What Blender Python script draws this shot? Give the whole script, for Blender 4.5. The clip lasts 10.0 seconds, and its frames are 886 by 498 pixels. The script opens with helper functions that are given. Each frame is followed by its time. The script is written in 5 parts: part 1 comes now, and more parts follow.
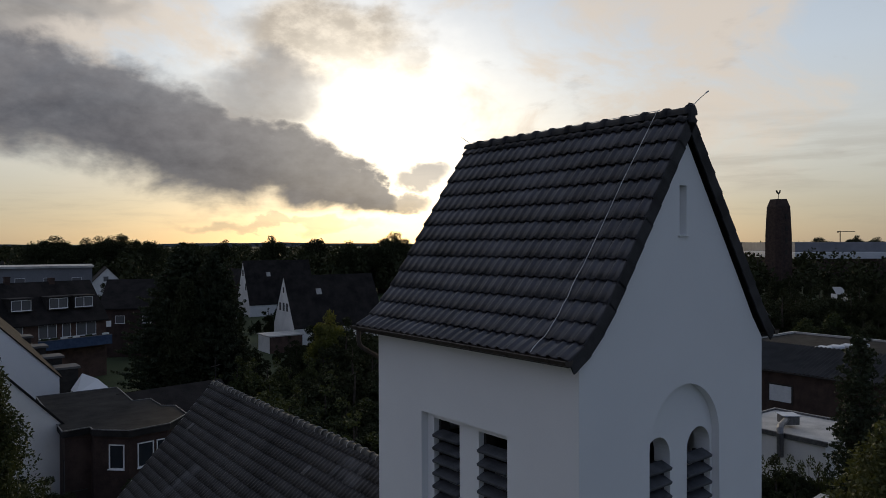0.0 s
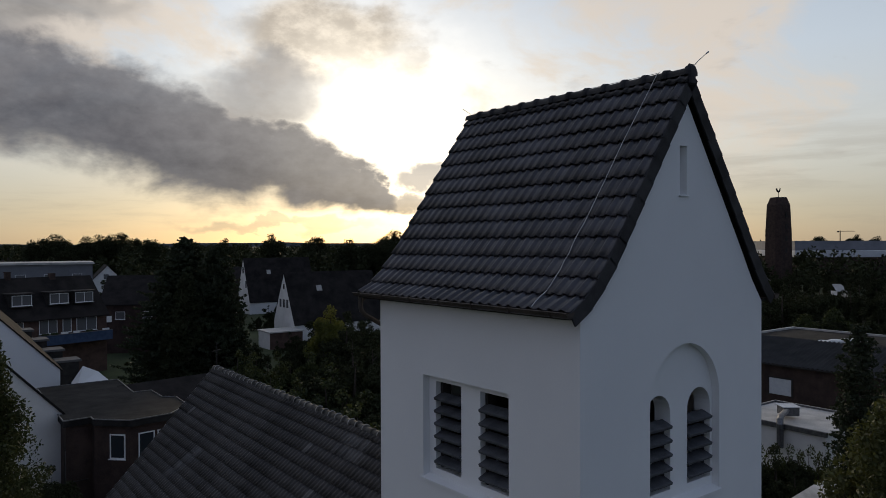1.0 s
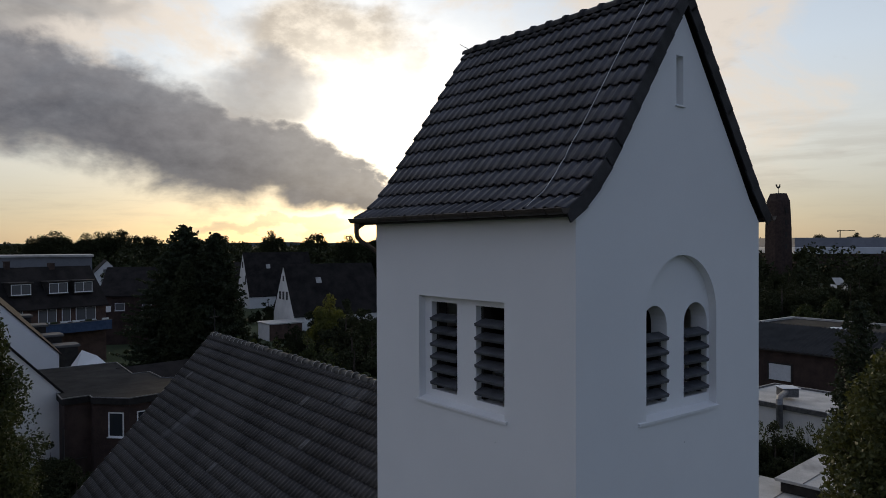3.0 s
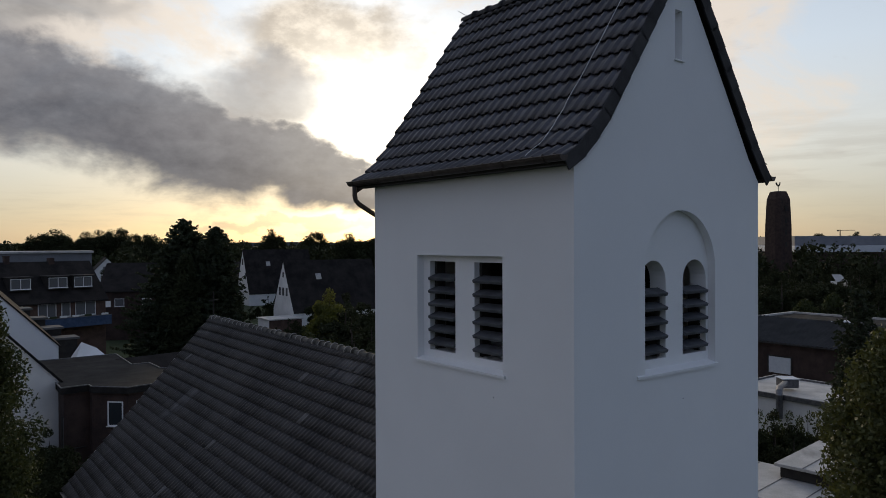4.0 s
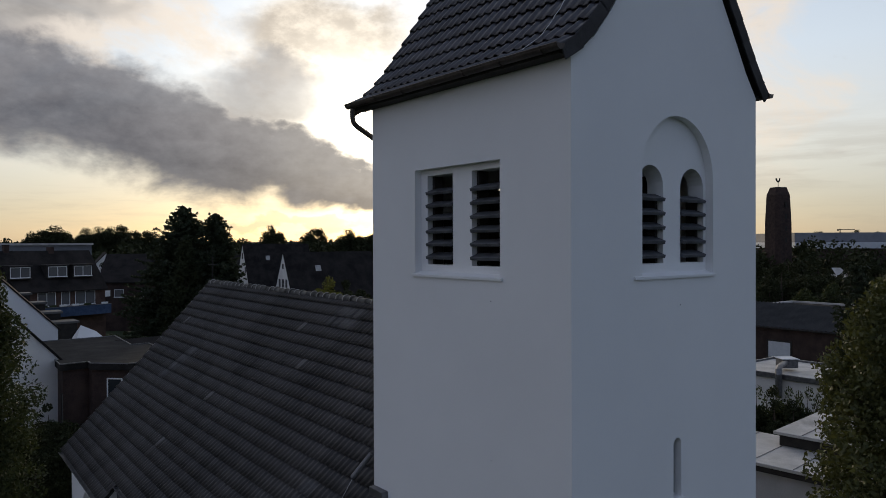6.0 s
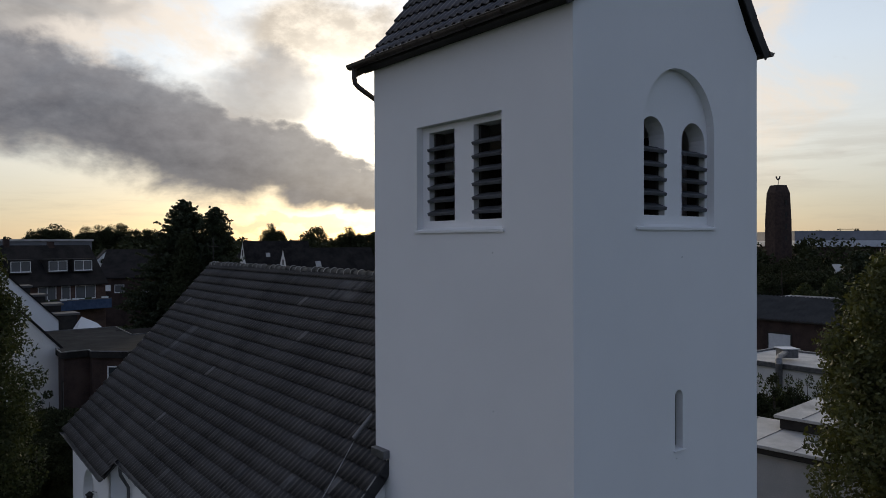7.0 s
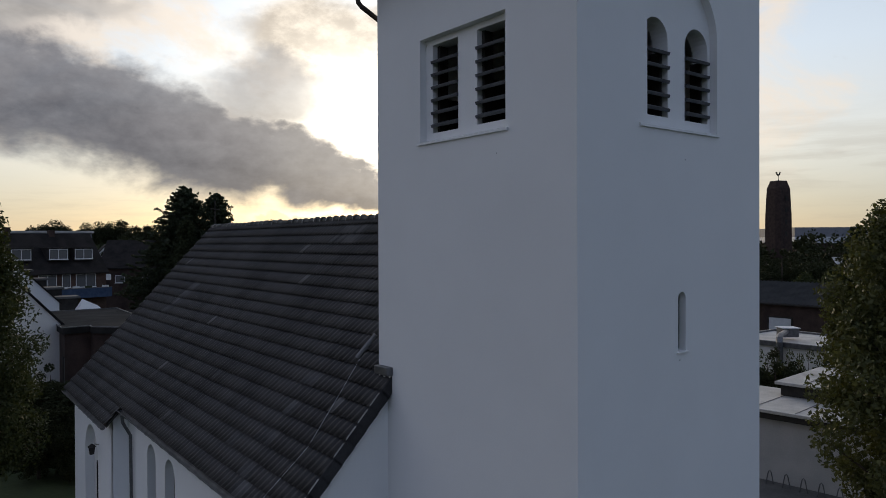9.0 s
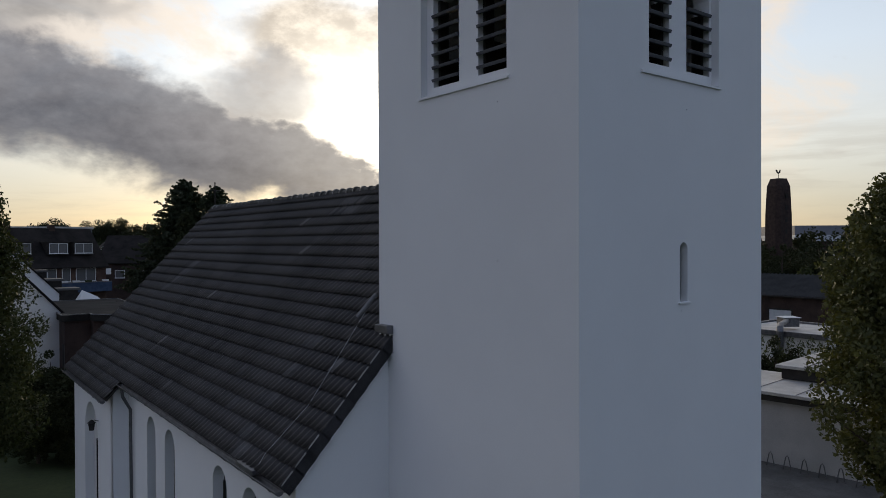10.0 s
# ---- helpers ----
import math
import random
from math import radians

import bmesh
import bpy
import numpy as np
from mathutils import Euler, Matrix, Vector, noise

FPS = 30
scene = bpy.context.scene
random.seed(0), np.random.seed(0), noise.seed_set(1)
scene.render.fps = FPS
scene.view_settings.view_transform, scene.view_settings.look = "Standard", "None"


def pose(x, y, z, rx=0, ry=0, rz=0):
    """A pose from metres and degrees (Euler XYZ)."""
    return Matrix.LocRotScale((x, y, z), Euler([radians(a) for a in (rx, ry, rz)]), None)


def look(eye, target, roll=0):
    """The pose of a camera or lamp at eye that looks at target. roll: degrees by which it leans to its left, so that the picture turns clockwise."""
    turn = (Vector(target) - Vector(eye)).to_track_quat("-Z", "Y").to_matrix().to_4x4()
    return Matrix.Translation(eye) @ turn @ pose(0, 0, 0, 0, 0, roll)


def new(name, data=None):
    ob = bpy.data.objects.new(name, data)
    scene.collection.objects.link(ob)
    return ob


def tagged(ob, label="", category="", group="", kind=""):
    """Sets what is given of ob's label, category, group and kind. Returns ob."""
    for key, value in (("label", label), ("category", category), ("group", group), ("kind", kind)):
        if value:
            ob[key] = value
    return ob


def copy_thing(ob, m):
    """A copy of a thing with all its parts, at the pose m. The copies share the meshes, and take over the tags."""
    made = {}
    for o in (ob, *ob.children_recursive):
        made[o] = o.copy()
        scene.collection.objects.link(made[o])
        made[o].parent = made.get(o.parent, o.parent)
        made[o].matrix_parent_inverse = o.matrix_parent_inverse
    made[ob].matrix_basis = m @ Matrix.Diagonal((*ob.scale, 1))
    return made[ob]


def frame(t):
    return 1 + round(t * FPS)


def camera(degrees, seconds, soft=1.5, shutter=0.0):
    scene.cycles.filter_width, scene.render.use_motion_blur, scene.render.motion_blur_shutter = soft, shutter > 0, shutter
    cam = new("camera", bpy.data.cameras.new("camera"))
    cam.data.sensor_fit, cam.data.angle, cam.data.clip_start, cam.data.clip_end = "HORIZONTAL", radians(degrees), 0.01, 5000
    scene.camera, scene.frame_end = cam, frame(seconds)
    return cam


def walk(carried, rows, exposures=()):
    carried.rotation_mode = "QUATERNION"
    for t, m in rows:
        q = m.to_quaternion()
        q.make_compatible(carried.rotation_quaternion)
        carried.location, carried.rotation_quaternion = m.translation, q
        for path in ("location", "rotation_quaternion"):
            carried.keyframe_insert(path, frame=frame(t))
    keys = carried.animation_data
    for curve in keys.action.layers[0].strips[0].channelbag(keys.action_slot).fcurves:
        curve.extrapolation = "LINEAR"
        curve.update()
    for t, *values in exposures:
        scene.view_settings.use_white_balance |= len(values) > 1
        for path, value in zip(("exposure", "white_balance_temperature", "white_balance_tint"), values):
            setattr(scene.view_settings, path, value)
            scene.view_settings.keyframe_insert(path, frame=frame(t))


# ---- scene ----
cam = camera(62.9, 10.0, soft=0.8)
# seconds, eye; the camera keeps its heading and sinks along the tower
HEADING = pose(0, 0, 0, 90 - 0.495, 0, -38.05) @ pose(0, 0, 0, 0, 0, -0.217)
PATH = [
    (0.0, -7.200, -6.334, 17.413), (0.5, -7.234, -6.356, 17.117), (1.0, -7.268, -6.374, 16.810),
    (1.5, -7.276, -6.381, 16.466), (2.0, -7.239, -6.387, 16.140), (2.5, -7.217, -6.385, 15.805),
    (4.0, -7.156, -6.375, 14.794), (4.5, -7.151, -6.366, 14.453), (5.0, -7.141, -6.365, 14.089),
    (5.5, -7.129, -6.393, 13.731), (7.0, -7.176, -6.406, 12.661), (7.5, -7.212, -6.402, 12.289),
    (8.0, -7.233, -6.401, 11.935), (8.5, -7.251, -6.392, 11.566), (9.0, -7.247, -6.398, 11.185),
    (9.5, -7.243, -6.391, 10.811), (10.0, -7.238, -6.362, 10.434),
]
EXPOSURES = [(0.0, -0.09), (2.5, 0.07), (5.0, 0.20), (7.5, 0.26), (10.0, 0.30)]
walk(cam, [(t, Matrix.Translation((x, y, z)) @ HEADING) for t, x, y, z in PATH], EXPOSURES)

# ---- world and sun ----
SUN_AZ, SUN_EL = 33.85, 7.8           # degrees from +y towards +x, and above the horizon
FWD = (0.6163, 0.7875, 0.0)
RIGHT = (0.7875, -0.6163, 0.0)


class Graph:
    """Short hand for shader nodes."""

    def __init__(self, tree):
        self.tree = tree
        tree.nodes.clear()

    def node(self, kind):
        return self.tree.nodes.new(kind)

    def put(self, socket, value):
        if isinstance(value, bpy.types.NodeSocket):
            self.tree.links.new(value, socket)
        else:
            socket.default_value = value

    def math(self, op, a, b=0.0, c=0.0, clamp=False):
        n = self.node("ShaderNodeMath")
        n.operation, n.use_clamp = op, clamp
        for s, v in zip(n.inputs, (a, b, c)):
            self.put(s, v)
        return n.outputs[0]

    def step(self, x, lo, hi):
        n = self.node("ShaderNodeMapRange")
        n.interpolation_type, n.clamp = "SMOOTHSTEP", True
        self.put(n.inputs["Value"], x)
        self.put(n.inputs["From Min"], lo)
        self.put(n.inputs["From Max"], hi)
        return n.outputs["Result"]

    def dot(self, a, vec):
        n = self.node("ShaderNodeVectorMath")
        n.operation = "DOT_PRODUCT"
        self.put(n.inputs[0], a)
        n.inputs[1].default_value = vec
        return n.outputs["Value"]

    def mix(self, f, a, b, blend="MIX"):
        n = self.node("ShaderNodeMix")
        n.data_type, n.blend_type = "RGBA", blend
        self.put(n.inputs[0], f)
        for s, v in ((n.inputs[6], a), (n.inputs[7], b)):
            self.put(s, v if isinstance(v, bpy.types.NodeSocket) else (*v, 1.0))
        return n.outputs[2]

    def noise(self, vec, scale, detail=5.0, rough=0.55, distort=0.0):
        n = self.node("ShaderNodeTexNoise")
        if vec is not None:
            self.put(n.inputs["Vector"], vec)
        n.inputs["Scale"].default_value = scale
        n.inputs["Detail"].default_value = detail
        n.inputs["Roughness"].default_value = rough
        n.inputs["Distortion"].default_value = distort
        return n.outputs["Fac"]

    def ramp(self, x, stops):
        n = self.node("ShaderNodeValToRGB")
        self.put(n.inputs[0], x)
        el = n.color_ramp.elements
        while len(el) < len(stops):
            el.new(0.5)
        for e, (p, c) in zip(el, stops):
            e.position, e.color = p, (*c, 1.0)
        return n.outputs[0]

    def scaled(self, vec, s):
        n = self.node("ShaderNodeVectorMath")
        n.operation = "MULTIPLY"
        self.put(n.inputs[0], vec)
        n.inputs[1].default_value = s
        return n.outputs[0]


def build_sky():
    world = bpy.data.worlds.new("evening_sky")
    scene.world = world
    world.use_nodes = True
    g = Graph(world.node_tree)
    m = g.math
    d = g.node("ShaderNodeTexCoord").outputs["Generated"]
    f = m("MAXIMUM", g.dot(d, FWD), 0.08)
    up = g.dot(d, (0, 0, 1))
    u0 = m("DIVIDE", g.dot(d, RIGHT), f)
    v0 = m("DIVIDE", up, f)
    # ragged edges: the cloud coordinates are stirred by noises of several sizes
    stretch = g.scaled(d, (1.0, 1.0, 1.8))
    n1 = m("SUBTRACT", g.noise(stretch, 5.0, 5.0, 0.55, 0.3), 0.5)
    n2 = m("SUBTRACT", g.noise(g.scaled(d, (-1.3, 1.1, 2.1)), 6.5, 5.0, 0.55, 0.3), 0.5)
    n3 = m("SUBTRACT", g.noise(g.scaled(d, (1.2, -1.0, 1.9)), 21.0, 6.0, 0.6), 0.5)
    n4 = m("SUBTRACT", g.noise(g.scaled(d, (1.0, 1.15, 1.6)), 34.0, 7.0, 0.62), 0.5)
    u = m("MULTIPLY_ADD", n4, 0.012, m("MULTIPLY_ADD", n3, 0.028, m("MULTIPLY_ADD", n1, 0.16, u0)))
    v = m("MULTIPLY_ADD", n3, 0.03, m("MULTIPLY_ADD", n4, 0.010, m("MULTIPLY_ADD", n2, 0.11, v0)))

    def blob(cu, cv, ru, rv, soft0, soft1):
        r = m("ADD", m("POWER", m("DIVIDE", m("SUBTRACT", u, cu), ru), 2.0), m("POWER", m("DIVIDE", m("SUBTRACT", v, cv), rv), 2.0))
        return g.step(r, soft0, soft1)

    # clear evening sky: warm at the horizon, pale blue above, dim towards the east
    toward = g.dot(d, (math.sin(radians(SUN_AZ)) * math.cos(radians(SUN_EL)), math.cos(radians(SUN_AZ)) * math.cos(radians(SUN_EL)), math.sin(radians(SUN_EL))))
    west = g.ramp(m("MULTIPLY", up, 1.0, clamp=True), [(0.0, (0.25, 0.228, 0.195)), (0.05, (0.315, 0.287, 0.243)), (0.13, (0.50, 0.48, 0.42)), (0.24, (0.47, 0.51, 0.53)), (0.40, (0.38, 0.43, 0.485)), (1.0, (0.17, 0.23, 0.33))])
    east = g.ramp(m("MULTIPLY", up, 1.0, clamp=True), [(0.0, (0.165, 0.18, 0.245)), (0.2, (0.15, 0.188, 0.285)), (1.0, (0.155, 0.20, 0.31))])
    # rosy unseen sky, added to light the tower's left wall warmer than the front
    rose = g.ramp(m("MULTIPLY", up, 1.0, clamp=True), [(0.0, (0.27, 0.235, 0.275)), (0.25, (0.25, 0.235, 0.295)), (1.0, (0.155, 0.20, 0.31))])
    east = g.mix(g.step(g.dot(d, (-0.707, 0.707, 0.0)), -0.5, 0.85), east, rose)
    base = g.mix(g.step(toward, -0.55, 0.95), east, west)
    sky = g.node("ShaderNodeTexSky")
    sky.sky_type, sky.sun_disc = "NISHITA", False
    sky.sun_elevation, sky.sun_rotation = radians(SUN_EL), radians(SUN_AZ)
    nish = g.mix(1.0, sky.outputs[0], (0.024, 0.028, 0.040), "MULTIPLY")
    base = g.mix(1.0, base, nish, "ADD")
    # broken thin cloud, warm where the low light catches it
    wisps = g.noise(g.scaled(d, (1.0, 1.0, 2.0)), 4.2, 8.0, 0.62, 0.5)
    thin = m("MULTIPLY", g.step(wisps, 0.44, 0.63), g.step(up, 0.04, 0.15))
    grey = m("MULTIPLY", g.step(g.noise(g.scaled(d, (1.1, 0.9, 2.3)), 11.0, 6.0, 0.6, 0.3), 0.58, 0.72), g.step(up, 0.05, 0.1))
    warm = g.mix(g.step(toward, 0.0, 0.9), (0.16, 0.175, 0.215), (0.76, 0.645, 0.525))
    col = g.mix(m("MULTIPLY", thin, 0.75), base, warm)
    col = g.mix(m("MULTIPLY", grey, 0.25), col, g.mix(g.step(toward, 0.0, 0.9), (0.13, 0.14, 0.17), (0.42, 0.38, 0.35)))
    puff = m("MAXIMUM", blob(-0.165, 0.278, 0.125, 0.070, 1.4, 0.3), m("MULTIPLY", blob(-0.07, 0.235, 0.05, 0.04, 1.5, 0.3), 0.6))
    col = g.mix(m("MULTIPLY", puff, 0.92), col, g.mix(g.step(n3, -0.12, 0.16), (0.37, 0.315, 0.26), (0.60, 0.52, 0.43)))
    col = g.mix(m("MULTIPLY", blob(-0.60, 0.325, 0.19, 0.035, 1.6, 0.2), 0.85), col, g.mix(g.step(n1, -0.15, 0.15), (0.17, 0.165, 0.17), (0.42, 0.40, 0.38)))
    col = g.mix(m("MULTIPLY", blob(-0.24, 0.028, 0.13, 0.008, 1.8, 0.2), 0.45), col, (0.40, 0.33, 0.24))
    # long soft streaks above the horizon
    streak = m("MULTIPLY", g.step(g.noise(g.scaled(d, (1.0, 1.0, 9.0)), 3.6, 6.0, 0.6, 0.2), 0.46, 0.66), m("MULTIPLY", g.step(up, 0.0, 0.04), g.step(up, 0.2, 0.1)))
    col = g.mix(m("MULTIPLY", streak, 0.3), col, g.mix(g.step(toward, 0.2, 0.95), (0.16, 0.165, 0.19), (0.33, 0.29, 0.24)))
    # the sun's glow through the gap
    a = m("SUBTRACT", u0, -0.075)
    b = m("SUBTRACT", v0, 0.148)
    skew = m("MULTIPLY_ADD", b, 0.45, a)
    r2 = m("ADD", m("POWER", m("DIVIDE", skew, 0.075), 2.0), m("POWER", m("DIVIDE", b, 0.082), 2.0))
    wide = m("EXPONENT", m("MULTIPLY", r2, -0.13))
    core = m("EXPONENT", m("MULTIPLY", r2, -0.75))
    veil = m("MULTIPLY_ADD", n3, 1.6, 1.0)
    glow = m("MULTIPLY", m("MULTIPLY_ADD", core, 1.6, m("MULTIPLY", wide, m("MULTIPLY", veil, 0.31))), g.step(g.dot(d, FWD), 0.0, 0.3))
    lit = g.mix(1.0, col, g.mix(glow, (0, 0, 0), (1.0, 0.91, 0.74)), "ADD")
    # the heavy dark bank that slopes down to the right, and its torn end
    cs, sn = math.cos(radians(-16.1)), math.sin(radians(-16.1))
    uu, vv = m("SUBTRACT", u, -0.612), m("SUBTRACT", v, 0.220)
    along = m("ADD", m("MULTIPLY", uu, cs), m("MULTIPLY", vv, sn))
    across = m("SUBTRACT", m("MULTIPLY", vv, cs), m("MULTIPLY", uu, sn))
    half = m("MAXIMUM", m("SUBTRACT", 0.076, m("MULTIPLY", m("MAXIMUM", m("SUBTRACT", along, 0.30), 0.0), 0.21)), 0.012)
    q = m("DIVIDE", across, half)
    bank = m("MULTIPLY", m("MULTIPLY", g.step(q, 1.28, 0.66), g.step(q, -1.35, -0.62)), g.step(along, 0.60, 0.55))
    bank = m("MAXIMUM", bank, m("MULTIPLY", blob(-0.022, 0.096, 0.045, 0.022, 1.5, 0.4), 0.85))
    bank = m("MAXIMUM", bank, m("MULTIPLY", blob(-0.06, 0.06, 0.05, 0.017, 1.6, 0.4), 0.85))
    bank = m("MAXIMUM", bank, m("MULTIPLY", blob(-0.24, 0.205, 0.085, 0.05, 1.5, 0.2), 0.75))
    shade = m("ADD", m("MULTIPLY_ADD", q, 0.26, 0.36), m("ADD", m("MULTIPLY", n1, 1.2), m("MULTIPLY_ADD", n4, 0.5, m("MULTIPLY", n3, 0.6))), clamp=True)
    bank_col = g.mix(shade, (0.072, 0.076, 0.096), (0.245, 0.245, 0.265))
    bank_col = g.mix(1.0, bank_col, g.mix(m("MULTIPLY", wide, 0.16), (0, 0, 0), (1.0, 0.85, 0.62)), "ADD")
    lit = g.mix(m("MULTIPLY", bank, 0.94), lit, bank_col)
    out = g.node("ShaderNodeOutputWorld")
    bg = g.node("ShaderNodeBackground")
    g.put(bg.inputs[0], lit)
    bg.inputs[1].default_value = 1.0
    g.tree.links.new(bg.outputs[0], out.inputs[0])


build_sky()
lamp = bpy.data.lights.new("sun", "SUN")
lamp.energy, lamp.angle, lamp.color = 0.9, radians(9), (1.0, 0.80, 0.55)
sun = new("sun", lamp)
sun.matrix_world = look((0, 0, 60), (-math.sin(radians(SUN_AZ)), -math.cos(radians(SUN_AZ)), 60 - math.tan(radians(SUN_EL))))
tagged(sun, "low evening sun", "sun", kind="structure")


# ---- materials ----
def material(name, dark, light, rough=0.8, scale=3.0, fine=40.0, bump=0.2, depth=0.01, island=0.0, obj=0.0, metal=0.0, stain=None, spec=0.3, pale=0.0):
    """Two-scale mottled surface; island / obj vary the tone from piece to piece."""
    mat = bpy.data.materials.new(name)
    mat.use_nodes = True
    g = Graph(mat.node_tree)
    co = g.node("ShaderNodeTexCoord").outputs["Object"]
    if obj:
        co = g.node("ShaderNodeNewGeometry").outputs["Position"]
    big = g.noise(co, scale, 5.0, 0.6)
    small = g.noise(co, fine, 4.0, 0.6)
    fac = g.math("MULTIPLY_ADD", small, 0.35, g.math("MULTIPLY", big, 0.65))
    fac = g.step(fac, 0.32, 0.68)
    if island:
        fac = g.math("MULTIPLY_ADD", g.math("SUBTRACT", g.node("ShaderNodeNewGeometry").outputs["Random Per Island"], 0.5), island, fac, clamp=True)
    if obj:
        fac = g.math("MULTIPLY_ADD", g.math("SUBTRACT", g.node("ShaderNodeObjectInfo").outputs["Random"], 0.5), obj, fac, clamp=True)
    col = g.mix(fac, dark, light)
    if pale:
        # a few newer, paler pieces
        rnd = g.node("ShaderNodeObjectInfo").outputs["Random"] if obj else g.node("ShaderNodeNewGeometry").outputs["Random Per Island"]
        col = g.mix(g.math("MULTIPLY", g.step(rnd, 1.0 - pale, 1.0 - pale * 0.4), 0.7), col, (0.17, 0.165, 0.16))
    if stain:
        col = g.mix(g.math("MULTIPLY", g.step(g.noise(co, scale * 0.35, 6.0, 0.65, 0.6), 0.52, 0.74), stain[1]), col, stain[0])
    p = g.node("ShaderNodeBsdfPrincipled")
    g.put(p.inputs["Base Color"], col)
    g.put(p.inputs["Roughness"], g.math("MULTIPLY_ADD", small, 0.2, rough - 0.1))
    p.inputs["Metallic"].default_value = metal
    p.inputs["Specular IOR Level"].default_value = spec
    if bump:
        b = g.node("ShaderNodeBump")
        b.inputs["Strength"].default_value = bump
        b.inputs["Distance"].default_value = depth
        g.put(b.inputs["Height"], g.math("MULTIPLY_ADD", big, 0.5, small))
        g.put(p.inputs["Normal"], b.outputs[0])
    out = g.node("ShaderNodeOutputMaterial")
    g.tree.links.new(p.outputs[0], out.inputs[0])
    return mat


def leaf_material(name, dark, light, through_light=0.35, spec=0.25):
    mat = bpy.data.materials.new(name)
    mat.use_nodes = True
    g = Graph(mat.node_tree)
    rnd = g.node("ShaderNodeNewGeometry").outputs["Random Per Island"]
    tone = g.math("MULTIPLY_ADD", g.node("ShaderNodeObjectInfo").outputs["Random"], 0.3, g.math("MULTIPLY", rnd, 0.7))
    col = g.mix(tone, dark, light)
    p = g.node("ShaderNodeBsdfPrincipled")
    g.put(p.inputs["Base Color"], col)
    p.inputs["Roughness"].default_value = 0.65
    p.inputs["Specular IOR Level"].default_value = spec
    tr = g.node("ShaderNodeBsdfTranslucent")
    g.put(tr.inputs[0], g.mix(1.0, col, (1.3, 1.25, 0.5), "MULTIPLY"))
    mx = g.node("ShaderNodeMixShader")
    mx.inputs[0].default_value = through_light
    g.tree.links.new(p.outputs[0], mx.inputs[1])
    g.tree.links.new(tr.outputs[0], mx.inputs[2])
    out = g.node("ShaderNodeOutputMaterial")
    g.tree.links.new(mx.outputs[0], out.inputs[0])
    return mat


def glass_material(name, tint=(0.03, 0.035, 0.04), rough=0.06):
    mat = bpy.data.materials.new(name)
    mat.use_nodes = True
    p = mat.node_tree.nodes["Principled BSDF"]
    p.inputs["Base Color"].default_value = (*tint, 1)
    p.inputs["Roughness"].default_value = rough
    p.inputs["Specular IOR Level"].default_value = 0.6
    return mat


PLASTER = material("white_plaster", (0.765, 0.765, 0.757), (0.81, 0.81, 0.80), 0.88, 0.45, 55.0, 0.25, 0.006, stain=((0.70, 0.697, 0.685), 0.22))
PLASTER_OLD = material("house_plaster", (0.62, 0.61, 0.59), (0.76, 0.75, 0.72), 0.9, 0.5, 20.0, 0.2, 0.01, stain=((0.5, 0.48, 0.45), 0.4))
TILE = material("glazed_tile", (0.021, 0.021, 0.026), (0.076, 0.076, 0.088), 0.32, 1.3, 60.0, 0.25, 0.004, obj=0.5, spec=0.6)
TILE_REST = material("glazed_tile_rest", (0.021, 0.021, 0.026), (0.076, 0.076, 0.088), 0.32, 1.3, 60.0, 0.25, 0.004, island=0.5, spec=0.6)
NAVE_TILE = material("weathered_tile", (0.017, 0.016, 0.0155), (0.060, 0.056, 0.053), 0.50, 0.5, 45.0, 0.35, 0.006, obj=0.35, stain=((0.05, 0.047, 0.044), 0.4), spec=0.45, pale=0.006)
NAVE_TILE_REST = material("weathered_tile_rest", (0.017, 0.016, 0.0155), (0.060, 0.056, 0.053), 0.50, 0.5, 45.0, 0.35, 0.006, island=0.35, stain=((0.05, 0.047, 0.044), 0.4), spec=0.45, pale=0.006)
NAVE_TILE_PALE = material("replaced_tile", (0.045, 0.044, 0.044), (0.125, 0.122, 0.12), 0.6, 0.9, 45.0, 0.35, 0.006, island=0.7)
MOSSY = material("mossy_ridge_tile", (0.03, 0.03, 0.027), (0.11, 0.105, 0.095), 0.85, 4.0, 40.0, 0.4, 0.008, obj=0.6)
ROOF_FAR = material("dark_roof", (0.012, 0.011, 0.011), (0.034, 0.030, 0.028), 0.92, 0.6, 12.0, 0.3, 0.02, spec=0.12)
ZINC = material("weathered_zinc", (0.10, 0.10, 0.105), (0.20, 0.20, 0.205), 0.45, 4.0, 30.0, 0.1, 0.003, metal=0.7)
COPPER = material("brown_copper", (0.05, 0.040, 0.035), (0.09, 0.072, 0.062), 0.5, 5.0, 40.0, 0.1, 0.002, metal=0.3)
WIRE = material("aluminium_wire", (0.42, 0.42, 0.42), (0.6, 0.6, 0.6), 0.4, 8.0, 60.0, 0.0, metal=0.6)
SLATE_SLAT = material("louvre_slate", (0.045, 0.048, 0.055), (0.10, 0.105, 0.115), 0.6, 4.0, 50.0, 0.2, 0.003, obj=0.3)
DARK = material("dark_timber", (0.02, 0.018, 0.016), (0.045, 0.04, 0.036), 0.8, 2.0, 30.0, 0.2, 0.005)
BRICK = material("brown_brick", (0.055, 0.034, 0.027), (0.12, 0.075, 0.058), 0.9, 1.0, 14.0, 0.3, 0.01)
BRICK_DARK = material("dark_brick", (0.030, 0.020, 0.017), (0.07, 0.046, 0.038), 0.9, 1.0, 14.0, 0.3, 0.01)
FELT = material("roofing_felt", (0.016, 0.0155, 0.015), (0.040, 0.038, 0.036), 0.95, 0.9, 25.0, 0.3, 0.01, stain=((0.055, 0.052, 0.047), 0.5), spec=0.1)
PALE_ROOF = material("pale_roof_membrane", (0.34, 0.33, 0.31), (0.55, 0.53, 0.50), 0.6, 0.7, 18.0, 0.2, 0.01, stain=((0.16, 0.155, 0.145), 0.8))
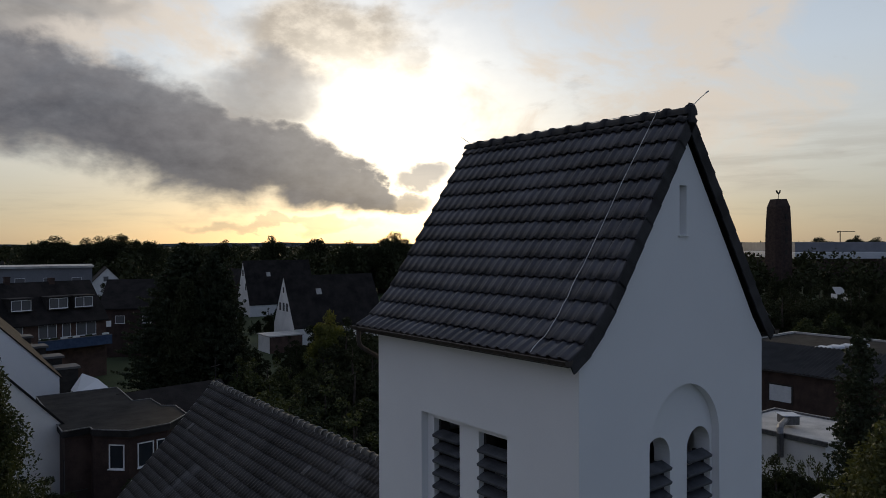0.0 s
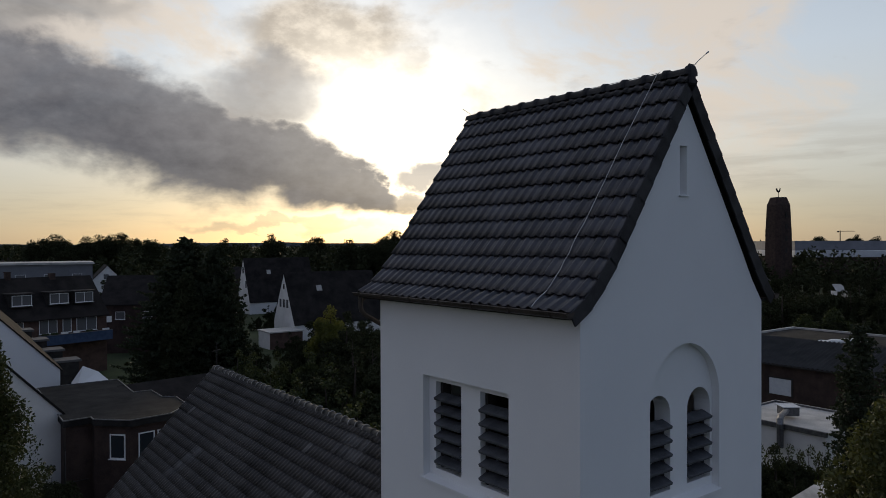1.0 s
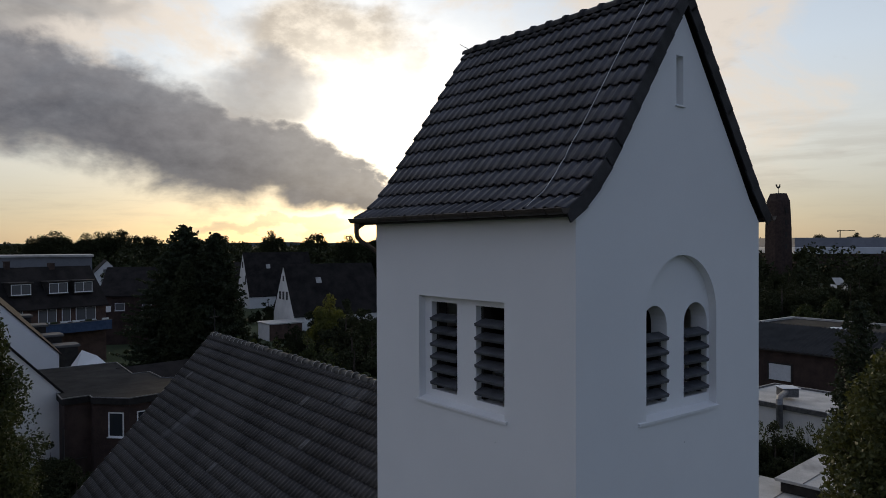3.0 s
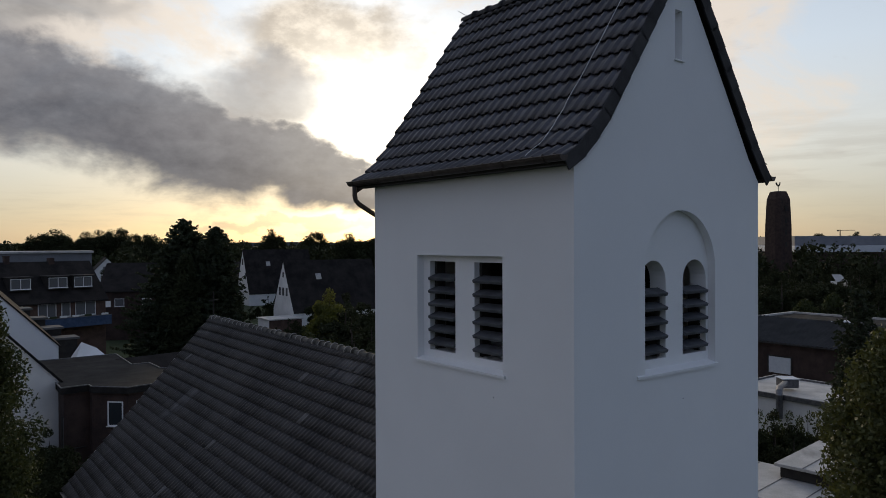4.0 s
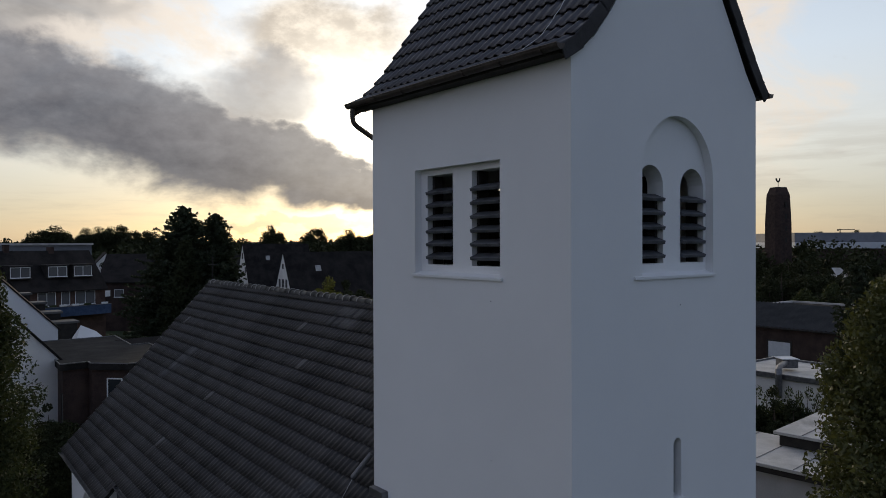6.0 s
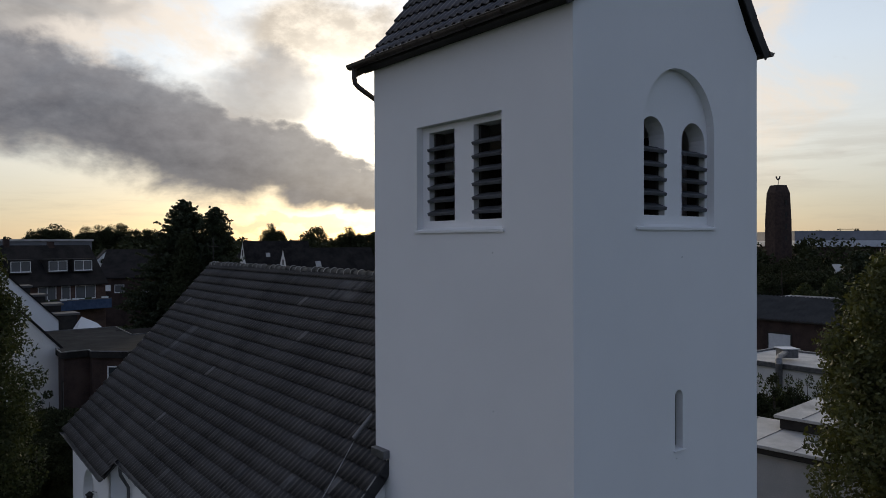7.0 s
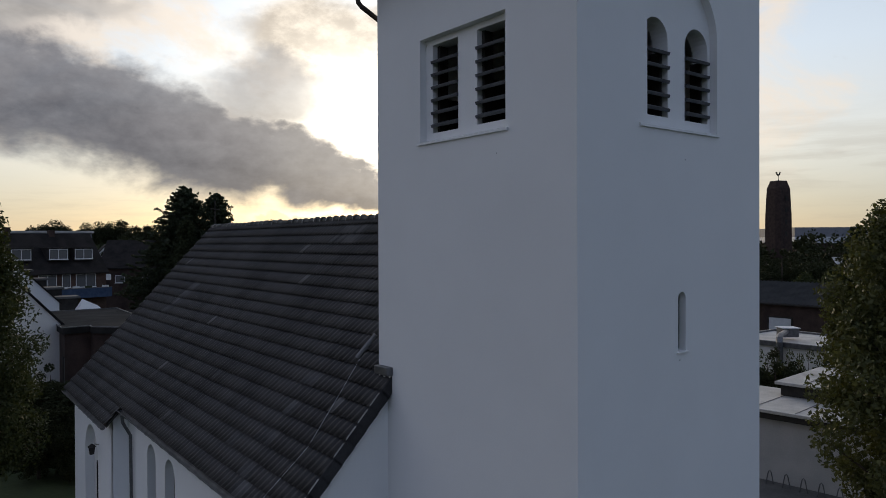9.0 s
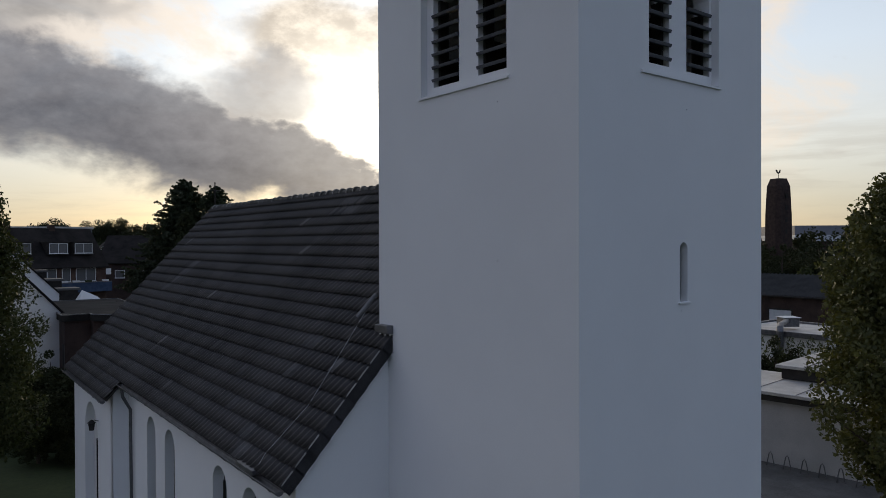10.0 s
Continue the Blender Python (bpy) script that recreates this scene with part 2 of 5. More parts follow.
WHITE = material("white_frame", (0.68, 0.68, 0.67), (0.8, 0.8, 0.79), 0.5, 4.0, 40.0, 0.05, 0.002)
METAL_WHITE = material("pale_cladding", (0.50, 0.52, 0.55), (0.64, 0.66, 0.68), 0.5, 0.2, 4.0, 0.1, 0.01)
METAL_GREY = material("grey_cladding", (0.13, 0.135, 0.15), (0.2, 0.205, 0.22), 0.55, 0.2, 4.0, 0.1, 0.01)
BLUE = material("blue_awning", (0.03, 0.055, 0.11), (0.06, 0.095, 0.17), 0.7, 2.0, 20.0, 0.1, 0.004)
GLASS = glass_material("window_glass")
# grey tint holds pale curtains and the sky's reflection in the panes
CURTAIN_SKY_GLASS = glass_material("curtain_and_sky_glass", (0.13, 0.132, 0.135), 0.15)
MORTAR = material("pale_mortar", (0.20, 0.195, 0.18), (0.36, 0.35, 0.33), 0.9, 6.0, 40.0, 0.4, 0.006, obj=0.8)
HALL_PLASTER = material("grey_hall_plaster", (0.36, 0.36, 0.355), (0.47, 0.465, 0.455), 0.9, 0.6, 20.0, 0.2, 0.01, stain=((0.30, 0.295, 0.28), 0.4))
BARK = material("bark", (0.035, 0.028, 0.022), (0.09, 0.072, 0.056), 0.95, 6.0, 40.0, 0.6, 0.02)
LEAF = leaf_material("leaves", (0.026, 0.036, 0.014), (0.080, 0.092, 0.034), 0.2)
LEAF_PALE = leaf_material("pale_leaves", (0.026, 0.035, 0.014), (0.115, 0.122, 0.048), 0.2)
# leaf colour brightened to carry the light that catches the shrub
LEAF_GOLD_LIT = leaf_material("golden_lit_leaves", (0.06, 0.072, 0.02), (0.18, 0.18, 0.05), 0.35)
EDGE_TILE = material("unglazed_edge_tile", (0.026, 0.025, 0.026), (0.060, 0.058, 0.060), 0.72, 2.0, 50.0, 0.25, 0.004, obj=0.4, spec=0.15)
SHEET = material("corrugated_sheet", (0.05, 0.05, 0.052), (0.10, 0.10, 0.103), 0.7, 0.6, 12.0, 0.2, 0.01, spec=0.3)
NEEDLE = leaf_material("needles", (0.020, 0.028, 0.015), (0.050, 0.062, 0.030), 0.12)
LEAF_FAR = leaf_material("far_leaves", (0.020, 0.025, 0.013), (0.050, 0.056, 0.028), 0.06, 0.04)
GRASS = material("grass_and_soil", (0.022, 0.034, 0.012), (0.05, 0.068, 0.024), 0.95, 0.12, 3.0, 0.5, 0.06, stain=((0.07, 0.058, 0.045), 0.5))
PAVING = material("paving", (0.09, 0.088, 0.084), (0.16, 0.155, 0.15), 0.9, 0.8, 12.0, 0.3, 0.01)
# the haze over the far hills is put into their blue-grey base colour
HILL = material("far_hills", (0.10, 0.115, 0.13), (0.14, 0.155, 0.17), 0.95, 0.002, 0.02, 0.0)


# ---- mesh helpers ----
def part(name, data, mat, parent=None, label="", smooth=False):
    """Links a bmesh, or (verts, faces), as one mesh object under a thing or a part."""
    me = bpy.data.meshes.new(name)
    if isinstance(data, bmesh.types.BMesh):
        bmesh.ops.recalc_face_normals(data, faces=data.faces)
        data.to_mesh(me)
        data.free()
    else:
        me.from_pydata([tuple(v) for v in data[0]], [], data[1])
    me.materials.append(mat)
    if smooth:
        me.polygons.foreach_set("use_smooth", [True] * len(me.polygons))
    ob = new(name, me)
    ob.parent = parent
    if label:
        ob["label"] = label
    return ob


def share(name, ob, m, parent):
    """A further piece on the same mesh."""
    o = new(name, ob.data)
    o.parent = parent
    o.matrix_basis = m
    return o


def thing(name, label, category, m=None, group="", kind=""):
    e = new(name)
    e.empty_display_size = 0.3
    if m is not None:
        e.matrix_basis = m
    return tagged(e, label, category, group, kind)


def add_box(bm, x0, x1, y0, y1, z0, z1, bevel=0.0, m=None):
    r = bmesh.ops.create_cube(bm, size=1.0)
    mat = Matrix.Translation(((x0 + x1) / 2, (y0 + y1) / 2, (z0 + z1) / 2)) @ Matrix.Diagonal((x1 - x0, y1 - y0, z1 - z0, 1))
    bmesh.ops.transform(bm, matrix=mat, verts=r["verts"])
    vs = r["verts"]
    if bevel:
        es = list({e for v in vs for e in v.link_edges})
        b = bmesh.ops.bevel(bm, geom=es, offset=bevel, segments=1, affect="EDGES")
        vs = list({v for f_ in b["faces"] for v in f_.verts} | {v for v in vs if v.is_valid})
    if m is not None:
        bmesh.ops.transform(bm, matrix=m, verts=[v for v in vs if v.is_valid])
    return bm


def boxes(*specs, bevel=0.0):
    bm = bmesh.new()
    for s in specs:
        add_box(bm, *s, bevel=bevel)
    return bm


def plate(outline, holes, place, thick):
    """A flat slab with holes: outline and holes as (a, b), set in space by place(a, b, depth)."""
    bm = bmesh.new()
    edges = []
    for loop in (outline, *holes):
        vs = [bm.verts.new((a, b, 0)) for a, b in loop]
        edges += [bm.edges.new((vs[i], vs[(i + 1) % len(vs)])) for i in range(len(vs))]
    bmesh.ops.triangle_fill(bm, use_beauty=True, use_dissolve=False, edges=edges)
    ex = bmesh.ops.extrude_face_region(bm, geom=bm.faces[:])
    for v in ex["geom"]:
        if isinstance(v, bmesh.types.BMVert):
            v.co.z = thick
    for v in bm.verts:
        v.co = place(v.co.x, v.co.y, v.co.z)
    return bm


def arch(a0, a1, b0, top, n=14):
    """A round-headed opening."""
    r, c = (a1 - a0) / 2, (a0 + a1) / 2
    return [(a0, b0), (a1, b0)] + [(c + r * math.cos(math.pi * i / n), top - r + r * math.sin(math.pi * i / n)) for i in range(n + 1)]


def rect(a0, a1, b0, b1):
    return [(a0, b0), (a1, b0), (a1, b1), (a0, b1)]


def tube(points, radius, sides=6, caps=True):
    """A round bar along points; radius: one number, or one for each point."""
    pts = [Vector(q) for q in points]
    radii = radius if isinstance(radius, (list, tuple)) else [radius] * len(pts)
    verts, faces = [], []
    for i, q in enumerate(pts):
        along = (pts[min(i + 1, len(pts) - 1)] - pts[max(i - 1, 0)]).normalized()
        side = along.orthogonal().normalized() if i == 0 else (side - along * side.dot(along)).normalized()
        other = along.cross(side)
        for k in range(sides):
            a = 2 * math.pi * k / sides
            verts.append(q + (side * math.cos(a) + other * math.sin(a)) * radii[i])
    for i in range(len(pts) - 1):
        for k in range(sides):
            a, b = i * sides + k, i * sides + (k + 1) % sides
            faces.append((a, b, b + sides, a + sides))
    if caps:
        faces.append(tuple(range(sides))[::-1])
        faces.append(tuple(range((len(pts) - 1) * sides, len(pts) * sides)))
    return verts, faces


def merged(*meshes):
    verts, faces = [], []
    for vs, fs in meshes:
        n = len(verts)
        verts += [tuple(v) for v in vs]
        faces += [tuple(i + n for i in f_) for f_ in fs]
    return verts, faces


def moved(mesh, m):
    return [m @ Vector(v) for v in mesh[0]], mesh[1]


# ---- ground and distance ----
def build_ground():
    # one sheet to the horizon, with a gentle swell far out
    n = 60
    verts, faces = [], []
    xs = [math.copysign(abs(i / n * 2 - 1) ** 3, i / n * 2 - 1) * 4200 for i in range(n + 1)]
    for j in range(n + 1):
        for i in range(n + 1):
            x, y = xs[i] + 40, xs[j] + 60
            r = math.hypot(x - 20, y - 40)
            verts.append((x, y, 0.0 if r < 160 else (noise.noise((x / 300, y / 300, 0.3)) * 1.2) * min(1, (r - 160) / 200)))
    for j in range(n):
        for i in range(n):
            a = j * (n + 1) + i
            faces.append((a, a + 1, a + n + 2, a + n + 1))
    tagged(part("ground", (verts, faces), GRASS), "dark grass and garden soil", "ground", kind="structure")


def build_hills():
    verts, faces = [], []
    n = 90
    for i in range(n + 1):
        a = radians(-70 + 140 * i / n)
        x, y = 4000 * math.sin(a + radians(38)), 4000 * math.cos(a + radians(38))
        h = 14 + 16 * max(0.0, noise.noise((i * 0.09, 2.7, 0))) + 5 * noise.noise((i * 0.5, 1.2, 0))
        verts += [(x, y, -5), (x, y, h), (x * 1.06, y * 1.06, h * 0.7)]
    for i in range(n):
        a = i * 3
        faces += [(a, a + 3, a + 4, a + 1), (a + 1, a + 4, a + 5, a + 2)]
    tagged(part("backdrop", (verts, faces), HILL), "low hills on the horizon with haze in their colour", "hills", kind="structure")


build_ground()
build_hills()


# ---- roof tiles ----
def tile_mesh(w, length, roll=0.045, thick=0.02, n=13, lift=0.06):
    """A rolled pan tile: width along x, from its lower edge up along y, outer side z."""
    top = []
    for i in range(n + 1):
        s = i / n
        z = roll * math.sin(math.pi * s / 0.58) ** 0.95 if 0 < s < 0.58 else 0.003 * math.sin(math.pi * (s - 0.58) / 0.42) if s >= 0.58 else 0.0
        top.append((-w / 2 + i / n * w, z))
    verts, faces = [], []
    for y, dz in ((0.0, lift), (length, 0.0)):
        verts += [(x, y, z + dz) for x, z in top]
    verts += [(x, 0.0, z + lift - thick) for x, z in top]
    k = n + 1
    for i in range(n):
        faces.append((i, i + 1, k + i + 1, k + i))
        faces.append((2 * k + i, 2 * k + i + 1, i + 1, i))
    faces.append((0, k, 2 * k))
    faces.append((n, 2 * k + n, k + n))
    return verts, faces


def slope_frame(p_low, p_high, y, side):
    """A piece's frame on a roof slope: x along the ridge, y up the slope, z outwards."""
    up = Vector((p_high[0] - p_low[0], 0, p_high[1] - p_low[1])).normalized()
    ax = Vector((0, -side, 0))
    out = ax.cross(up)
    m = Matrix((ax, up, out)).transposed().to_4x4()
    m.translation = (p_low[0], y, p_low[1])
    return m


def course_points(profile, step):
    """Points every step along a profile of (x, z), from the eave up."""
    pts = [Vector(q) for q in profile]
    out, rest = [pts[0].copy()], step
    for a, b in zip(pts, pts[1:]):
        seg = (b - a).length
        pos = 0.0
        while seg - pos >= rest:
            pos += rest
            out.append(a + (b - a) * (pos / seg))
            rest = step
        rest -= seg - pos
    out.append(pts[-1].copy())
    return out


# ---- church tower ----
TW, TV = 4.61, 4.78                   # the tower's width along x and y
RX = 2.43                             # the ridge's x
RY0, RY1 = -0.07, 5.12                # the roof's ends
EAVE = 15.80
LEFT_PROFILE = [(-0.25, 15.87), (0.14, 16.13), (0.52, 16.58), (0.92, 17.15), (RX, 19.34)]
RIGHT_PROFILE = [(4.88, 15.87), (4.555, 16.25), (4.255, 16.68), (3.915, 17.18), (RX, 19.34)]


def build_tower():
    tower = thing("church_tower", "white plastered church tower with a steep dark tiled saddleback roof", "church tower", group="church")
    gable = [(0, 0), (TW, 0), (TW, EAVE), (4.30, 16.18), (4.01, 16.62), (3.58, 17.25), (RX, 18.93), (1.44, 17.47), (0.81, 16.55), (0.45, 16.13), (0, EAVE)]
    inner_gable = [(0.12, 0), (TW - 0.12, 0), (TW - 0.12, EAVE), (3.9, 16.7), (RX, 18.7), (0.95, 16.7), (0.12, EAVE)]
    big_arch = arch(1.50, 3.31, 12.86, 15.27, 22)
    lancets = [arch(1.57, 2.18, 13.06, 14.52), arch(2.62, 3.25, 13.06, 14.52)]
    slit, slot = rect(2.24, 2.42, 17.52, 18.26), arch(2.25, 2.45, 9.53, 10.43, 8)
    for name, y0, sgn, extra in (("front_wall", 0.0, 1, [slit, slot]), ("rear_wall", TV, -1, [])):
        wall = part(name, plate(gable, [big_arch, *extra], lambda a, b, d: (a, y0 + sgn * d, b), 0.13), PLASTER, tower)
        part("wall_lining", plate(inner_gable, lancets, lambda a, b, d: (a, y0 + sgn * (0.131 + d), b), 0.28), PLASTER, wall)
    rw = rect(1.37, 3.47, 12.84, 14.59)
    ro = [rect(1.49, 2.15, 13.02, 14.49), rect(2.62, 3.29, 13.02, 14.49)]
    for name, x0, sgn in (("side_wall", 0.0, 1), ("far_side_wall", TW, -1)):
        wall = part(name, plate(rect(0.13, TV - 0.13, 0, EAVE), [rw], lambda a, b, d: (x0 + sgn * d, a, b), 0.13), PLASTER, tower)
        part("wall_lining", plate(rect(0.42, TV - 0.42, 0, EAVE), ro, lambda a, b, d: (x0 + sgn * (0.131 + d), a, b), 0.28), PLASTER, wall)
    part("belfry_floor", boxes((0.42, TW - 0.42, 0.42, TV - 0.42, 12.2, 12.35)), DARK, tower)
    # dark boards added to stop light through the far openings, but for narrow gaps
    part("light_stop_board", boxes((1.30, 2.30, TV - 0.46, TV - 0.425, 12.9, 13.88), (2.4, 3.4, TV - 0.46, TV - 0.425, 12.9, 14.42)), DARK, tower)
    part("light_stop_board", boxes((TW - 0.46, TW - 0.425, 1.4, 2.25, 12.9, 14.6), (TW - 0.46, TW - 0.425, 2.5, 3.4, 12.9, 14.6)), DARK, tower)
    # louvred windows with sloping sills
    slat = boxes((-0.5, 0.5, -0.105, 0.105, -0.026, 0.026), bevel=0.006)
    bmesh.ops.rotate(slat, cent=(0, 0, 0), matrix=Matrix.Rotation(radians(20), 3, "X"), verts=slat.verts)
    seed_me = bpy.data.meshes.new("slat")
    slat.to_mesh(seed_me)
    slat.free()
    seed_me.materials.append(SLATE_SLAT)

    def sill(a0, a1, b, place):
        bm = bmesh.new()
        prof = [(-0.035, b - 0.05), (-0.035, b - 0.012), (0.30, b + 0.085), (0.30, b - 0.05)]
        ring = [[bm.verts.new(place(a, d, z)) for d, z in prof] for a in (a0, a1)]
        for i in range(4):
            bm.faces.new((ring[0][i], ring[0][(i + 1) % 4], ring[1][(i + 1) % 4], ring[1][i]))
        bm.faces.new(ring[0][::-1])
        bm.faces.new(ring[1])
        return bm

    for y0, sgn in ((0.0, 1), (TV, -1)):
        w = part("arched_window", sill(1.31, 3.34, 12.89, lambda a, d, z: (a, y0 + sgn * d, z)), PLASTER, tower, "sloping plastered sill below grey louvres")
        for c, wid in ((1.875, 0.60), (2.935, 0.62)):
            part("louvre_frame", boxes(*[(c + e * (wid / 2 - 0.02) - 0.028, c + e * (wid / 2 - 0.02) + 0.028, *sorted((y0 + sgn * 0.235, y0 + sgn * 0.42)), 13.0, 14.06) for e in (-1, 1)], bevel=0.004), DARK, w)
            for k in range(5):
                o = new("slat", seed_me)
                o.parent = w
                o.matrix_basis = pose(c, y0 + sgn * 0.182, 13.195 + 0.2125 * k, 0, 0, 0 if sgn > 0 else 180) @ Matrix.Diagonal((wid, 1, 1, 1))
    for x0, sgn in ((0.0, 1), (TW, -1)):
        w = part("square_window", sill(1.31, 3.52, 12.87, lambda a, d, z: (x0 + sgn * d, a, z)), PLASTER, tower, "sloping plastered sill below grey louvres")
        for c, wid in ((1.82, 0.65), (2.955, 0.66)):
            part("louvre_frame", boxes(*[(*sorted((x0 + sgn * 0.235, x0 + sgn * 0.42)), c + e * (wid / 2 - 0.02) - 0.028, c + e * (wid / 2 - 0.02) + 0.028, 13.0, 14.5) for e in (-1, 1)], bevel=0.004), DARK, w)
            for k in range(6):
                o = new("slat", seed_me)
                o.parent = w
                o.matrix_basis = pose(x0 + sgn * 0.182, c, 13.165 + 0.2125 * k, 0, 0, -90 if sgn > 0 else 90) @ Matrix.Diagonal((wid, 1, 1, 1))
    for x, y, z in ((0.0, 1.57, 12.51), (0.0, 1.57, 10.16), (2.43, 0.0, 12.43), (2.29, 0.0, 9.4)):
        bm = bmesh.new()
        bmesh.ops.create_icosphere(bm, subdivisions=1, radius=0.009, matrix=Matrix.Translation((x, y, z)))
        part("wall_anchor", bm, DARK, tower)
    part("slit_sill", boxes((2.21, 2.45, -0.03, 0.10, 17.49, 17.518), bevel=0.006), PLASTER, tower)
    part("slot_pane", boxes((2.252, 2.448, 0.122, 0.1295, 9.55, 10.40)), GLASS, tower, "dark narrow pane")
    part("slot_sill", boxes((2.21, 2.49, -0.035, 0.10, 9.50, 9.528), bevel=0.006), PLASTER, tower)

    # roof: boarding, tiles, verges, ridge
    bm = bmesh.new()
    for prof in (LEFT_PROFILE, RIGHT_PROFILE):
        e = 0.13 if prof is LEFT_PROFILE else -0.13
        low = [(prof[0][0] + e, prof[0][1] + 0.04)] + [(x, z - 0.05) for x, z in prof[1:]]
        rows = [[bm.verts.new((x, y, z)) for x, z in low] + [bm.verts.new((x, y, z - 0.05)) for x, z in reversed(low)] for y in (RY0 + 0.05, RY1 - 0.05)]
        n = len(rows[0])
        for i in range(n):
            bm.faces.new((rows[0][i], rows[0][(i + 1) % n], rows[1][(i + 1) % n], rows[1][i]))
        bm.faces.new(rows[0])
        bm.faces.new(rows[1][::-1])
    # soffits coloured dark to hold the shade under the eaves
    part("eave_soffit", boxes((-0.235, 0.0, RY0 + 0.05, RY1 - 0.05, 15.80, 15.845)), DARK, tower)
    part("eave_soffit", boxes((TW, TW + 0.235, RY0 + 0.05, RY1 - 0.05, 15.80, 15.845)), DARK, tower)
    roof = part("roof", bm, DARK, tower, "steep roof with flared eaves under dark glazed tiles")
    return tower, roof


tower, tower_roof = build_tower()


def tile_slope(parent, profile, side, y0, y1, w, step, mat, mat_rest, near, name="roof_tile", jitter=0.004, roll=0.045, patches=(), mat_pale=None, lift=0.06):
    """Lays a slope; tiles with y inside near become parts, the others one joined mesh."""
    pts = course_points(profile, step)
    cols = int(round((y1 - y0) / w))
    w = (y1 - y0) / cols
    rnd = random.Random(5)
    first = None
    rest, pale = ([], []), ([], [])
    base = tile_mesh(w * 0.97, step * 1.12, roll, lift=lift)
    for k in range(len(pts) - 1):
        a, b = pts[k], pts[k + 1]
        short = (b - a).length / step
        if short < 0.15:
            continue
        for c in range(cols):
            y = y0 + (c + 0.5) * w
            m = slope_frame(a, b, y, side) @ pose(rnd.uniform(-jitter, jitter), rnd.uniform(-jitter, jitter), rnd.uniform(0, jitter), rnd.uniform(-0.6, 0.6), rnd.uniform(-0.5, 0.5), rnd.uniform(-0.4, 0.4)) @ Matrix.Diagonal((1, min(1.0, short), 1, 1))
            # patches: the middle along the ridge and up the slope, and the half lengths
            renewed = any(abs(y - py) < ry and abs((k + 0.5) * step - ps) < rs for py, ps, ry, rs in patches)
            if near[0] <= y <= near[1] and not renewed:
                if first is None:
                    first = part(name, base, mat, parent, smooth=True)
                    first.matrix_basis = m
                else:
                    share(name, first, m, parent)
            else:
                lot = pale if renewed else rest
                n = len(lot[0])
                lot[0].extend([tuple(m @ Vector(v)) for v in base[0]])
                lot[1].extend([tuple(i + n for i in f_) for f_ in base[1]])
    if rest[0]:
        tagged(part(name + "_field", rest, mat_rest, parent, smooth=True), kind="stuff")
    if pale[0]:
        tagged(part(name + "_patch", pale, mat_pale, parent, "paler replaced tiles", smooth=True), kind="stuff")
    return pts


def build_tower_roofing():
    tile_slope(tower_roof, LEFT_PROFILE, 1, RY0, RY1, 0.202, 0.352, TILE, TILE_REST, (-1, 4.6), roll=0.038, lift=0.052)
    tile_slope(tower_roof, RIGHT_PROFILE, -1, RY0, RY1, 0.202, 0.352, TILE, TILE_REST, (99, 100))
    # verge pieces that lap the front gable, one to each course
    first = None
    for prof, side in ((LEFT_PROFILE, 1), (RIGHT_PROFILE, -1)):
        pts = course_points(prof, 0.352)
        for k in range(len(pts) - 1):
            a, b = pts[k], pts[k + 1]
            length = (b - a).length
            if length < 0.1:
                continue
            for y, depth in ((RY0, 0.035), (RY1, -0.035)):
                m = slope_frame(a, b, y, side) @ Matrix.Diagonal((1, length / 0.345, 1, 1))
                if first is None:
                    bm = boxes((-0.014, 0.014, -0.015, 0.375, -0.18, 0.028), bevel=0.005)
                    bmesh.ops.rotate(bm, cent=(0, 0.18, 0), matrix=Matrix.Rotation(radians(-2.5), 3, "X"), verts=bm.verts)
                    first = part("verge_tile", bm, EDGE_TILE, tower_roof)
                    first.matrix_basis = m
                else:
                    share("verge_tile", first, m, tower_roof)
    # ridge caps
    first = None
    n = 13
    for i in range(n):
        y = RY0 + i * (RY1 - RY0) / n
        if first is None:
            verts, faces = [], []
            for yy, r in ((-0.03, 0.128), (0.04, 0.138), (0.06, 0.106), (0.41, 0.10)):
                for k in range(9):
                    a = math.pi * (k / 8) * 1.1 - 0.05 * math.pi
                    verts.append((math.cos(a) * r, yy, math.sin(a) * r))
            for j in range(3):
                for k in range(8):
                    q = j * 9 + k
                    faces.append((q, q + 9, q + 10, q + 1))
            faces.append(tuple(range(9)))
            first = part("ridge_tile", (verts, faces), EDGE_TILE, tower_roof, smooth=True)
            first.matrix_basis = pose(RX, y, 19.34)
        else:
            share("ridge_tile", first, pose(RX, y, 19.34), tower_roof)
    part("apex_cap", boxes((RX - 0.10, RX + 0.10, RY0 - 0.04, RY0 + 0.03, 19.16, 19.49), bevel=0.04), EDGE_TILE, tower_roof)


build_tower_roofing()


